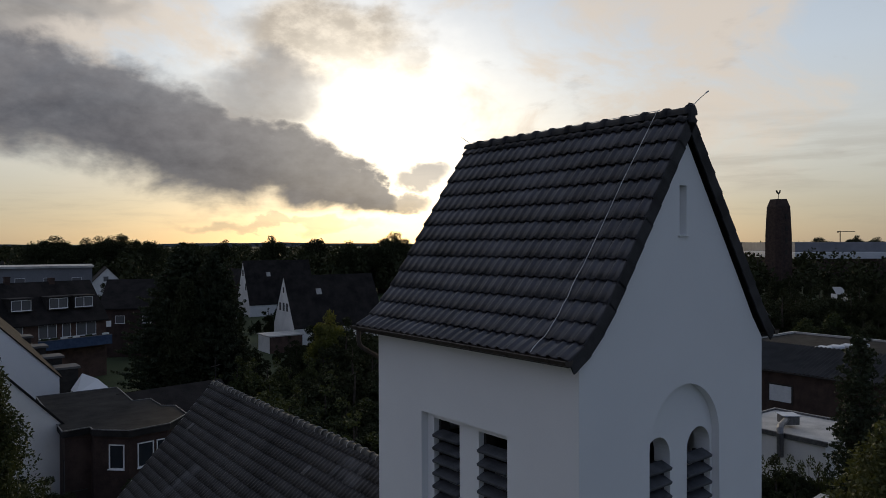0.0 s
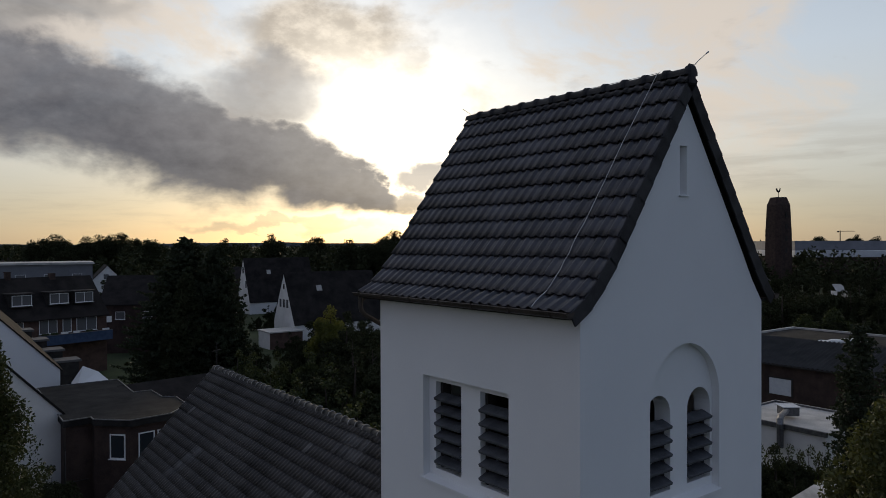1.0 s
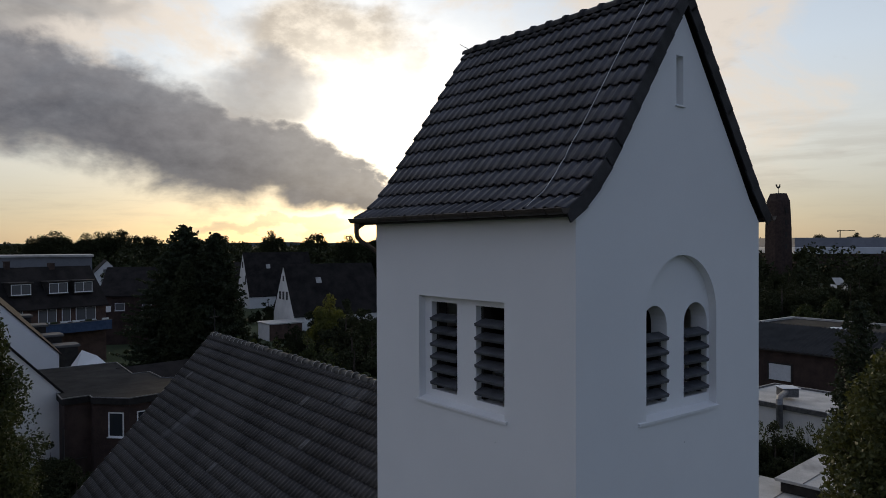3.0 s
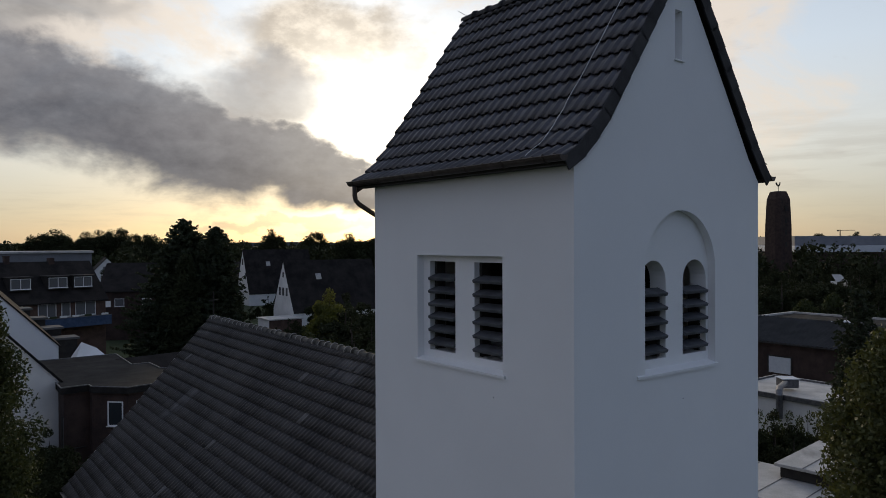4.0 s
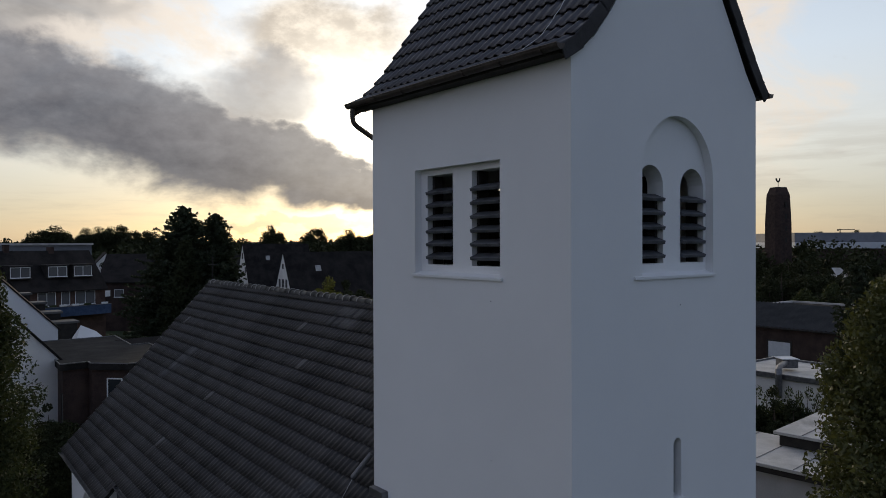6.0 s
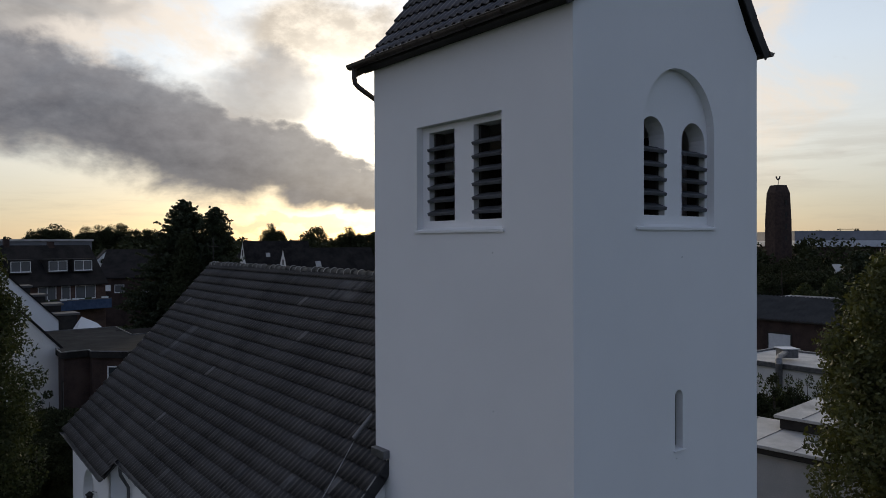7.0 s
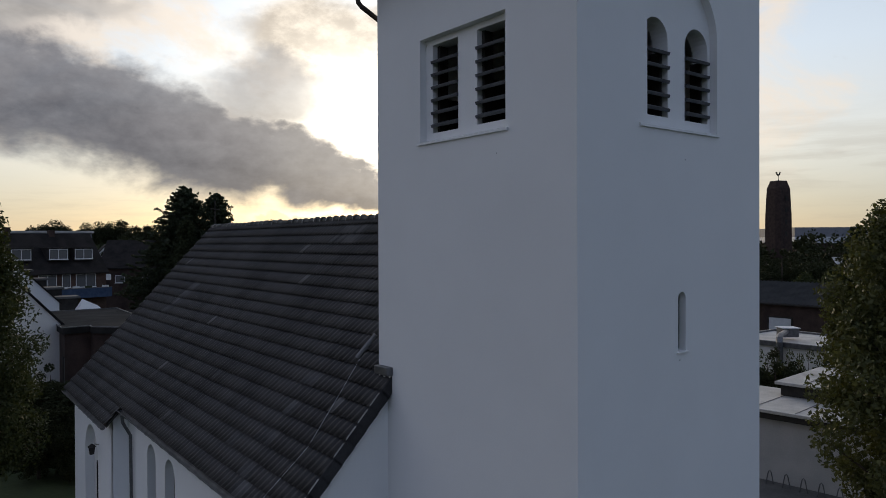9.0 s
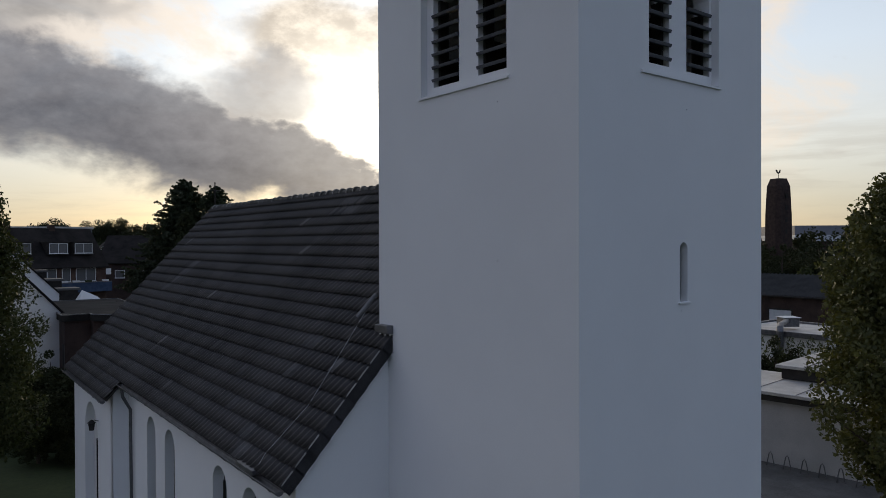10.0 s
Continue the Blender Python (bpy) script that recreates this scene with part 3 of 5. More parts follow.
def gutter(parent, x, y0, y1, z, r=0.075, mat=ZINC):
    """A half-round gutter along y with stopped ends and a rolled lip."""
    verts, faces = [], []
    for y in (y0, y1):
        for rr in (r, r - 0.006):
            for k in range(9):
                a = math.pi + math.pi * k / 8
                verts.append((x + math.cos(a) * rr, y, z + math.sin(a) * rr))
    for k in range(8):
        faces += [(k, k + 1, 19 + k, 18 + k), (9 + k, 27 + k, 28 + k, 10 + k)]
    faces += [tuple(range(9)), tuple(range(18, 27))]
    g_ = part("gutter", merged((verts, faces), tube([(x - r, y0, z), (x - r, y1, z)], 0.011), tube([(x + r, y0, z), (x + r, y1, z)], 0.009)), mat, parent)
    first = None
    n = int((y1 - y0) / 0.7)
    for i in range(n):
        y = y0 + 0.3 + i * (y1 - y0 - 0.5) / max(1, n - 1)
        pts = [(x - r - 0.008, 0, z + 0.01)] + [(x + math.cos(math.pi + math.pi * k / 6) * (r + 0.006), 0, z + math.sin(math.pi + math.pi * k / 6) * (r + 0.006)) for k in range(7)]
        if first is None:
            first = part("gutter_bracket", tube(pts, 0.009, 4), mat, g_)
            first.matrix_basis = pose(0, y, 0)
        else:
            share("gutter_bracket", first, pose(0, y, 0), g_)
    return g_


def build_tower_fittings():
    gutter(tower, -0.30, -0.10, 5.14, 15.90, mat=COPPER)
    gutter(tower, 4.94, -0.10, 5.14, 15.90, mat=COPPER)
    part("downpipe", tube([(-0.30, 4.98, 15.83), (-0.30, 4.98, 15.66), (-0.28, 4.98, 15.57), (-0.22, 4.96, 15.50), (0.05, 4.90, 15.33), (0.25, 4.86, 15.2), (0.30, 4.85, 15.05), (0.30, 4.85, 0.2)], 0.045, 8), COPPER, tower, "brown downpipe bent back to the wall")
    # lightning conductor down the slope, and rods at both ridge ends
    lift = [(x - 0.085, z + 0.075) for x, z in LEFT_PROFILE]
    line = [(lift[0][0], 0.57, lift[0][1])]
    for (x, z), y in zip(lift[1:], (0.58, 0.59, 0.57, 0.49)):
        line.append((x, y, z))
    line.append((RX, 0.48, 19.47))
    fine = []
    for a, b in zip(line, line[1:]):
        for k in range(4):
            s = k / 4
            fine.append((a[0] + (b[0] - a[0]) * s, a[1] + (b[1] - a[1]) * s + 0.012 * math.sin(9 * a[2] + 7 * s), a[2] + (b[2] - a[2]) * s))
    fine.append(line[-1])
    part("lightning_wire", tube(fine, 0.0052, 5), WIRE, tower, "thin bright lightning conductor")
    part("ridge_wire", tube([(RX, 0.48, 19.46), (RX, 2.6, 19.45), (RX, 5.0, 19.455)], 0.005, 5), WIRE, tower)
    part("lightning_rod", merged(tube([(RX, RY0, 19.42), (RX + 0.06, RY0 - 0.08, 19.53), (RX + 0.13, RY0 - 0.18, 19.64)], [0.008, 0.006, 0.006], 5), tube([(RX + 0.125, RY0 - 0.17, 19.63), (RX + 0.15, RY0 - 0.20, 19.66)], 0.012, 5)), WIRE, tower)
    part("lightning_rod", tube([(RX, 5.05, 19.45), (RX - 0.02, 5.3, 19.60)], 0.006, 5), WIRE, tower)
    part("snow_bracket", merged(tube([(4.80, 0.05, 15.98), (4.92, 0.05, 16.16), (5.0, 0.05, 16.13)], 0.008, 5)), ZINC, tower)


build_tower_fittings()

# ---- nave ----
NAVE = pose(2.84, 4.28, 0, 0, 0, -1.8)
NL = 17.9                             # its length
SLOPE = 1.09
RZ = 11.83


def nz(x):
    return RZ - SLOPE * abs(x)


def build_nave():
    nave = thing("church_nave", "white plastered church nave under a large weathered tiled roof", "church", NAVE, group="church")
    # gable walls, side walls
    for y0, y1 in ((0.12, 0.5), (NL - 0.45, NL - 0.12)):
        bm = bmesh.new()
        vs = [(-4.66, 0), (4.66, 0), (4.66, nz(4.66) - 0.14), (0, RZ - 0.14), (-4.66, nz(4.66) - 0.14)]
        ring = [[bm.verts.new((x, y, z)) for x, z in vs] for y in (y0, y1)]
        for i in range(5):
            bm.faces.new((ring[0][i], ring[0][(i + 1) % 5], ring[1][(i + 1) % 5], ring[1][i]))
        bm.faces.new(ring[0])
        bm.faces.new(ring[1][::-1])
        part("gable_wall", bm, PLASTER, nave)
    wins = [arch(c - 0.42, c + 0.42, 2.2, 5.85, 12) for c in NAVE_WINDOWS]
    part("side_wall", plate(rect(0.5, NL - 0.46, 0, nz(4.66) - 0.14), wins, lambda a, b, d: (-4.66 + d, a, b), 0.4), PLASTER, nave)
    part("far_side_wall", boxes((4.26, 4.66, 0.5, NL - 0.46, 0, nz(4.66) - 0.14)), PLASTER, nave)
    for c in NAVE_WINDOWS:
        w = part("arched_window", boxes((-4.44, -4.40, c - 0.42, c - 0.37, 2.2, 5.4), (-4.44, -4.40, c + 0.37, c + 0.42, 2.2, 5.4), (-4.44, -4.40, c - 0.37, c + 0.37, 3.5, 3.54), (-4.44, -4.40, c - 0.37, c + 0.37, 4.6, 4.64), (-4.44, -4.40, c - 0.02, c + 0.02, 2.2, 5.8)), DARK, nave, "tall arched leaded window")
        part("pane", plate(arch(c - 0.42, c + 0.42, 2.2, 5.84, 10), [], lambda a, b, d: (-4.42 + d, a, b), 0.012), GLASS, w)
    # side bay that stands out at the far end
    b0, b1 = 11.62, NL - 0.12
    hole = arch(13.75, 15.85, 0.6, 5.3, 16)
    part("bay_wall", plate(rect(b0, b1, 0, nz(5.06) - 0.12), [hole], lambda a, b, d: (-5.08 + d, a, b), 0.42), PLASTER, nave)
    part("bay_return", boxes((-5.08, -4.663, b0 - 0.002, b0 + 0.3, 0, nz(5.06) - 0.12)), PLASTER, nave)
    part("bay_recess", boxes((-4.80, -4.67, 13.4, 16.1, 0, 5.5)), PLASTER_OLD, nave)
    w = part("bay_window", boxes((-4.86, -4.805, 14.0, 14.07, 0.7, 4.0), (-4.86, -4.805, 15.1, 15.17, 0.7, 4.0), (-4.86, -4.805, 14.07, 15.1, 3.93, 4.0)), DARK, nave)
    part("pane", boxes((-4.84, -4.82, 14.07, 15.1, 0.7, 3.93)), GLASS, w)
    # boarding
    bm = bmesh.new()
    for side in (-1, 1):
        xe = 4.88 * side
        q = [(0, RZ - 0.04), (xe, nz(xe) - 0.04), (xe, nz(xe) - 0.14), (0, RZ - 0.14)]
        ring = [[bm.verts.new((x, y, z)) for x, z in q] for y in (0.06, NL - 0.05)]
        for i in range(4):
            bm.faces.new((ring[0][i], ring[0][(i + 1) % 4], ring[1][(i + 1) % 4], ring[1][i]))
        bm.faces.new(ring[0])
        bm.faces.new(ring[1][::-1])
    q = [(-4.86, nz(4.86) - 0.045), (-5.30, nz(5.30) - 0.045), (-5.30, nz(5.30) - 0.13), (-4.86, nz(4.86) - 0.13)]
    ring = [[bm.verts.new((x, y, z)) for x, z in q] for y in (11.38, NL - 0.05)]
    for i in range(4):
        bm.faces.new((ring[0][i], ring[0][(i + 1) % 4], ring[1][(i + 1) % 4], ring[1][i]))
    bm.faces.new(ring[0])
    bm.faces.new(ring[1][::-1])
    roof = part("roof", bm, DARK, nave, "large roof of weathered dark tiles with pale replaced patches")
    return nave, roof


NAVE_WINDOWS = (2.1, 3.8, 7.4, 9.1)
nave, nave_roof = build_nave()


NAVE_PATCHES = [(13.9, 4.38, 0.35, 0.2), (14.1, 4.05, 0.35, 0.2), (14.3, 3.65, 0.4, 0.2), (14.6, 3.3, 0.3, 0.2), (5.7, 6.7, 0.6, 0.2), (6.3, 6.7, 0.25, 0.2), (2.5, 2.63, 0.22, 0.2), (2.6, 1.2, 0.32, 0.2), (2.35, 1.85, 0.2, 0.2), (2.3, 0.5, 0.25, 0.2), (2.1, 0.15, 0.3, 0.2), (4.4, 1.5, 0.2, 0.2), (12.2, 3.6, 0.12, 0.2), (3.6, 0.85, 0.22, 0.2)]


def build_nave_roofing():
    step = 0.352
    left = [(-4.93, nz(4.93)), (0, RZ)]
    tile_slope(nave_roof, left, 1, 0.0, NL, 0.182, step, NAVE_TILE, NAVE_TILE_REST, (-1, 2.5), jitter=0.005, roll=0.046, patches=NAVE_PATCHES, mat_pale=NAVE_TILE_PALE, lift=0.072)
    tile_slope(nave_roof, [(-5.35, nz(5.35)), (-4.90, nz(4.90))], 1, 11.34, NL, 0.212, 0.33, NAVE_TILE, NAVE_TILE_REST, (99, 100), "bay_tile", jitter=0.006, roll=0.062)
    tile_slope(nave_roof, [(4.93, nz(4.93)), (0, RZ)], -1, 0.0, NL, 0.212, step, NAVE_TILE, NAVE_TILE_REST, (99, 100), "rear_tile", jitter=0.006, roll=0.062)
    pts = course_points(left, step)
    first = None
    for k in range(len(pts) - 1):
        a, b = pts[k], pts[k + 1]
        for y in (0.0, NL):
            m = slope_frame(a, b, y, 1) @ Matrix.Diagonal((1, (b - a).length / 0.345, 1, 1))
            if first is None:
                bm = boxes((-0.018, 0.018, -0.015, 0.375, -0.17, 0.05), bevel=0.006)
                bmesh.ops.rotate(bm, cent=(0, 0.18, 0), matrix=Matrix.Rotation(radians(-2.5), 3, "X"), verts=bm.verts)
                first = part("verge_tile", bm, EDGE_TILE, nave_roof)
                first.matrix_basis = m
                strip = part("mortar_strip", boxes((-0.012, 0.012, 0.02, 0.30, 0.046, 0.066), bevel=0.004), MORTAR, nave_roof)
                strip.matrix_basis = m
            else:
                share("verge_tile", first, m, nave_roof)
                if k % 5 != 3:
                    share("mortar_strip", strip, m, nave_roof)
    first = None
    n = 46
    joint = None
    rnd = random.Random(3)
    for i in range(n):
        y = i * NL / n
        m = pose(rnd.uniform(-0.01, 0.01), y, RZ - 0.005 + rnd.uniform(-0.012, 0.012), rnd.uniform(-1, 1), 0, rnd.uniform(-1, 1))
        if first is None:
            verts, faces = [], []
            for yy, r in ((-0.02, 0.122), (0.05, 0.126), (0.07, 0.106), (0.42, 0.095)):
                for k in range(9):
                    a = math.pi * k / 8
                    verts.append((math.cos(a) * r, yy, math.sin(a) * r))
            for j in range(3):
                for k in range(8):
                    q = j * 9 + k
                    faces.append((q, q + 9, q + 10, q + 1))
            faces.append(tuple(range(9)))
            first = part("ridge_tile", (verts, faces), MOSSY, nave_roof, smooth=True)
            first.matrix_basis = m
        else:
            share("ridge_tile", first, m, nave_roof)
        bed = [(math.cos(math.pi * k / 10) * 0.125, 0.055, math.sin(math.pi * k / 10) * 0.125) for k in range(11)]
        if joint is None:
            joint = part("mortar_joint", tube(bed, 0.017, 5), MORTAR, nave_roof)
            joint.matrix_basis = m
        elif rnd.random() < 0.85:
            share("mortar_joint", joint, m @ pose(0, 0, 0, rnd.uniform(-6, 6), rnd.uniform(-12, 12)), nave_roof)
    gutter(nave, -4.97, 0.05, 11.3, nz(4.93) - 0.05, mat=ZINC)
    gutter(nave, -5.40, 11.4, NL, nz(5.35) - 0.05, mat=ZINC)
    part("downpipe", tube([(-4.97, 11.0, nz(4.93) - 0.1), (-4.95, 11.0, 6.1), (-4.74, 11.0, 5.7), (-4.72, 11.0, 0.2)], 0.045, 8), ZINC, nave)
    part("lightning_wire", tube([(x, y, nz(x) + 0.15) for x, y in ((-4.93, 1.02), (-4.79, 1.08), (-4.5, 0.99), (-4.07, 0.86), (-3.35, 1.06), (-2.65, 1.28))], 0.0042, 5), WIRE, nave)
    part("eave_flashing", boxes((-5.06, -4.80, 1.0, 1.75, nz(4.93) - 0.02, nz(4.93) + 0.07), bevel=0.01), ZINC, nave)
    part("lead_flashing", boxes((-2.97, -2.74, -0.04, 0.4, nz(2.75) - 0.02, nz(2.75) + 0.13), bevel=0.01), ZINC, nave)
    part("tower_pipe", tube([(-2.83, 0.55, nz(2.83) + 0.74), (-3.14, 0.71, nz(3.14) + 0.66)], 0.05, 8), ZINC, nave)


build_nave_roofing()


def build_cross():
    c = thing("roof_cross", "thin dark metal cross on the nave ridge", "cross", NAVE @ pose(0, NL - 0.25, RZ + 0.1))
    part("shaft", tube([(0, 0, 0), (0, 0, 0.95)], 0.022, 6), DARK, c)
    part("arm", tube([(-0.25, -0.2, 0.62), (0.25, 0.2, 0.62)], 0.02, 6), DARK, c)


build_cross()


def build_wall_lantern():
    c = thing("wall_lantern", "small black iron wall lantern beside the arched recess", "lantern", NAVE @ pose(-5.08, 13.6, 4.75) @ Matrix.Diagonal((0.8, 0.8, 0.8, 1)))
    part("bracket", tube([(0.0, 0, 0.2), (-0.16, 0, 0.26), (-0.26, 0, 0.2)], 0.015, 6), DARK, c)
    bm = bmesh.new()
    bmesh.ops.create_cone(bm, segments=6, radius1=0.09, radius2=0.13, depth=0.28, cap_ends=True, matrix=Matrix.Translation((-0.26, 0, 0.02)))
    part("body", bm, DARK, c)
    bm = bmesh.new()
    bmesh.ops.create_cone(bm, segments=6, radius1=0.17, radius2=0.03, depth=0.12, cap_ends=True, matrix=Matrix.Translation((-0.26, 0, 0.225)))
    part("cap", bm, DARK, c)


build_wall_lantern()


# ---- houses ----
def window(parent, m, w, h, lights=2, frame_mat=None, sill=True, glass=None):
    """A window set in a wall: m places its lower middle, x along the wall, -y outwards."""
    b = 0.07
    specs = [(-w / 2, -w / 2 + b, -0.05, 0.03, 0, h), (w / 2 - b, w / 2, -0.05, 0.03, 0, h), (-w / 2 + b, w / 2 - b, -0.05, 0.03, 0, b), (-w / 2 + b, w / 2 - b, -0.05, 0.03, h - b, h)]
    for i in range(1, lights):
        x = -w / 2 + w * i / lights
        specs.append((x - b / 2, x + b / 2, -0.045, 0.03, b, h - b))
    fr = part("window", boxes(*specs), frame_mat or WHITE, parent)
    fr.matrix_basis = m
    part("pane", boxes((-w / 2 + b, w / 2 - b, -0.015, -0.005, b, h - b)), glass or CURTAIN_SKY_GLASS, fr)
    if sill:
        part("sill", boxes((-w / 2 - 0.06, w / 2 + 0.06, -0.14, -0.05, -0.05, 0.0)), frame_mat or WHITE, fr)
    return fr


def gable_house(name, label, m, length, width, eave, ridge, wall_mat, roof_mat=None, over=0.3, chimney=None, category="house", group=""):
    """A gabled house: ridge along x, gables at both ends, its middle at m."""
    h = thing(name, label, category, m, group)
    bm = bmesh.new()
    vs = [(-width / 2, 0), (width / 2, 0), (width / 2, eave), (0, ridge), (-width / 2, eave)]
    ring = [[bm.verts.new((x, y, z)) for y, z in vs] for x in (-length / 2, length / 2)]
    for i in range(5):
        bm.faces.new((ring[0][i], ring[0][(i + 1) % 5], ring[1][(i + 1) % 5], ring[1][i]))
    bm.faces.new(ring[0])
    bm.faces.new(ring[1][::-1])
    part("wall", bm, wall_mat, h)
    bm = bmesh.new()
    k = (ridge - eave) / (width / 2)
    for s in (-1, 1):
        ye = s * (width / 2 + over)
        q = [(0, ridge + 0.02), (ye, eave - k * over + 0.02), (ye, eave - k * over + 0.17), (0, ridge + 0.19)]
        rg = [[bm.verts.new((x, y, z)) for y, z in q] for x in (-length / 2 - over * 0.5, length / 2 + over * 0.5)]
        for i in range(4):
            bm.faces.new((rg[0][i], rg[0][(i + 1) % 4], rg[1][(i + 1) % 4], rg[1][i]))
        bm.faces.new(rg[0])
        bm.faces.new(rg[1][::-1])
    roof = part("roof", bm, roof_mat or ROOF_FAR, h)
    if chimney is not None:
        part("chimney", boxes((chimney - 0.3, chimney + 0.3, -0.25, 0.3, ridge - 0.6, ridge + 0.9), (chimney - 0.36, chimney + 0.36, -0.31, 0.36, ridge + 0.9, ridge + 0.98)), BRICK_DARK, roof)
    return h


def gable_window(h, length, y, z, w, hh, lights=1, end=-1, mat=None):
    m = pose(end * (length / 2 + 0.0), y, z, 0, 0, -90 if end < 0 else 90)
    return window(h, m, w, hh, lights, mat, sill=False)


def build_row_house():
    L, W = 27.0, 9.4
    h = gable_house("row_house", "brown brick terrace house with steep dark mansard roof and dormers", pose(2.6, 98.3, 0, 0, 0, 14.6), L, W, 7.7, 12.35, BRICK, over=0.4, chimney=3.2)
    part("chimney", boxes((8.2, 8.9, -0.4, 0.3, 11.8, 13.0), bevel=0.02), BRICK_DARK, h)
    for x in (10.9, 7.7, 3.25, -1.2, -5.0):
        d = part("dormer", boxes((x - 1.25, x + 1.25, -3.95, -1.6, 9.05, 10.65), (x - 1.4, x + 1.4, -4.15, -1.4, 10.652, 10.78)), DARK, h, "dark clad dormer")
        window(d, pose(x, -3.952, 9.25), 2.3, 1.3, 2)
    for x, w in ((10.8, 2.6), (8.3, 1.1), (6.0, 2.2), (2.0, 2.2), (-2.0, 2.2)):
        window(h, pose(x, -W / 2, 5.6), w, 1.75, 2 if w > 1.5 else 1)
    bal = part("balcony", boxes((4.2, L / 2, -W / 2 - 1.5, -W / 2 - 0.003, 4.3, 4.5), (4.2, L / 2, -W / 2 - 1.5, -W / 2 - 1.42, 4.5, 5.5)), BLUE, h, "balcony with a blue parapet cloth")
    part("rail", boxes((4.2, L / 2, -W / 2 - 1.54, -W / 2 - 1.38, 5.5, 5.58)), METAL_GREY, bal)
    for x in (5.0, 6.1, 7.3, 8.8, 10.4, 12.6):
        part("flower_box", boxes((x - 0.4, x + 0.4, -W / 2 - 1.62, -W / 2 - 1.36, 5.59, 5.82)), WHITE if x in (7.3, 8.8, 12.6) else NEEDLE, bal)
    part("satellite_dish", boxes((L / 2 - 0.2, L / 2 + 0.5, -W / 2 - 0.35, -W / 2 - 0.3, 6.4, 7.2), bevel=0.02), WHITE, h)


def build_long_block():
    h = thing("long_flat_block", "long low grey flat-roofed block behind the terrace", "building", pose(-7.0, 141.2, 0, 0, 0, -10))
    part("wall", boxes((-32, 31, 0, 12, 0, 13.2)), METAL_GREY, h)
    part("roof", boxes((-32.3, 31.3, -0.4, 12.3, 13.2, 13.55)), PALE_ROOF, h)
    for i in range(12):
        window(h, pose(28.5 - i * 4.4, 0, 10.2), 1.6, 1.3, 1)


def build_gable_houses():
    # two white-gabled houses among the trees; the ridge recedes to the right
    for label, peak, yaw, length, width, ridge, eave, wins in (
        ("white gabled house with a very steep dark roof", (47.45, 107.6), -3.5, 17.0, 9.0, 11.7, 3.4, [(0, 9.0, .5, .9), (-1.5, 5.9, .7, 1.35), (0, 5.9, .7, 1.35), (1.5, 5.9, .7, 1.35)]),
        ("tall white gabled house with dark tiled roof", (62.5, 161.1), -3.5, 17.0, 9.0, 13.1, 3.0, [(0, 9.6, .8, 1.5), (2.0, 6.2, .8, 1.6)]),
    ):
        c = Matrix.Translation((*peak, 0)) @ pose(0, 0, 0, 0, 0, yaw) @ pose(length / 2, 0, 0)
        h = gable_house("gabled_house", label, c, length, width, eave, ridge, PLASTER_OLD, over=0.15, group="white gabled houses")
        for y, z, w, hh in wins:
            gable_window(h, length, -y, z, w, hh, 1, -1, DARK)
        sk = part("skylight", boxes((-3.2, -2.2, -0.55, 0.55, -0.03, 0.06), bevel=0.02), PALE_ROOF, h)
        k = (ridge - eave) / (width / 2)
        sk.matrix_basis = pose(0, -width * 0.17, ridge - k * width * 0.17 + 0.2, math.degrees(math.atan(k)), 0, 0)
    h = thing("white_porch", "low white extension with a pale flat roof", "extension", pose(45.2, 102.6, 0, 0, 0, -3.5))
    part("wall", boxes((-3.5, 2.0, -2.5, 2.5, 0, 2.6)), BRICK, h)
    part("end_wall", boxes((-3.56, -3.503, -2.45, 2.45, 0, 2.59)), PLASTER_OLD, h)
    part("roof", boxes((-3.7, 2.2, -2.7, 2.7, 2.604, 2.78)), PALE_ROOF, h)
    h = gable_house("small_white_house", "small white gabled house beyond the terrace", pose(43.2, 210.9, 0, 0, 0, 80), 14, 7.4, 7.0, 10.9, PLASTER_OLD, group="far houses")
    gable_window(h, 14, 0.3, 7.3, 1.2, 1.3, 1, -1, DARK)
    gable_window(h, 14, -0.8, 4.2, 1.4, 1.5, 1, -1, DARK)
    h = gable_house("brick_house", "dark brick house with low roof beside the terrace", pose(27.5, 114, 0, 0, 0, -30), 13, 9, 7.6, 11.6, BRICK_DARK)
    for x in (-3.5, 0.5, 3.6):
        window(h, pose(x, -4.5, 5.2), 1.4, 1.2, 1)


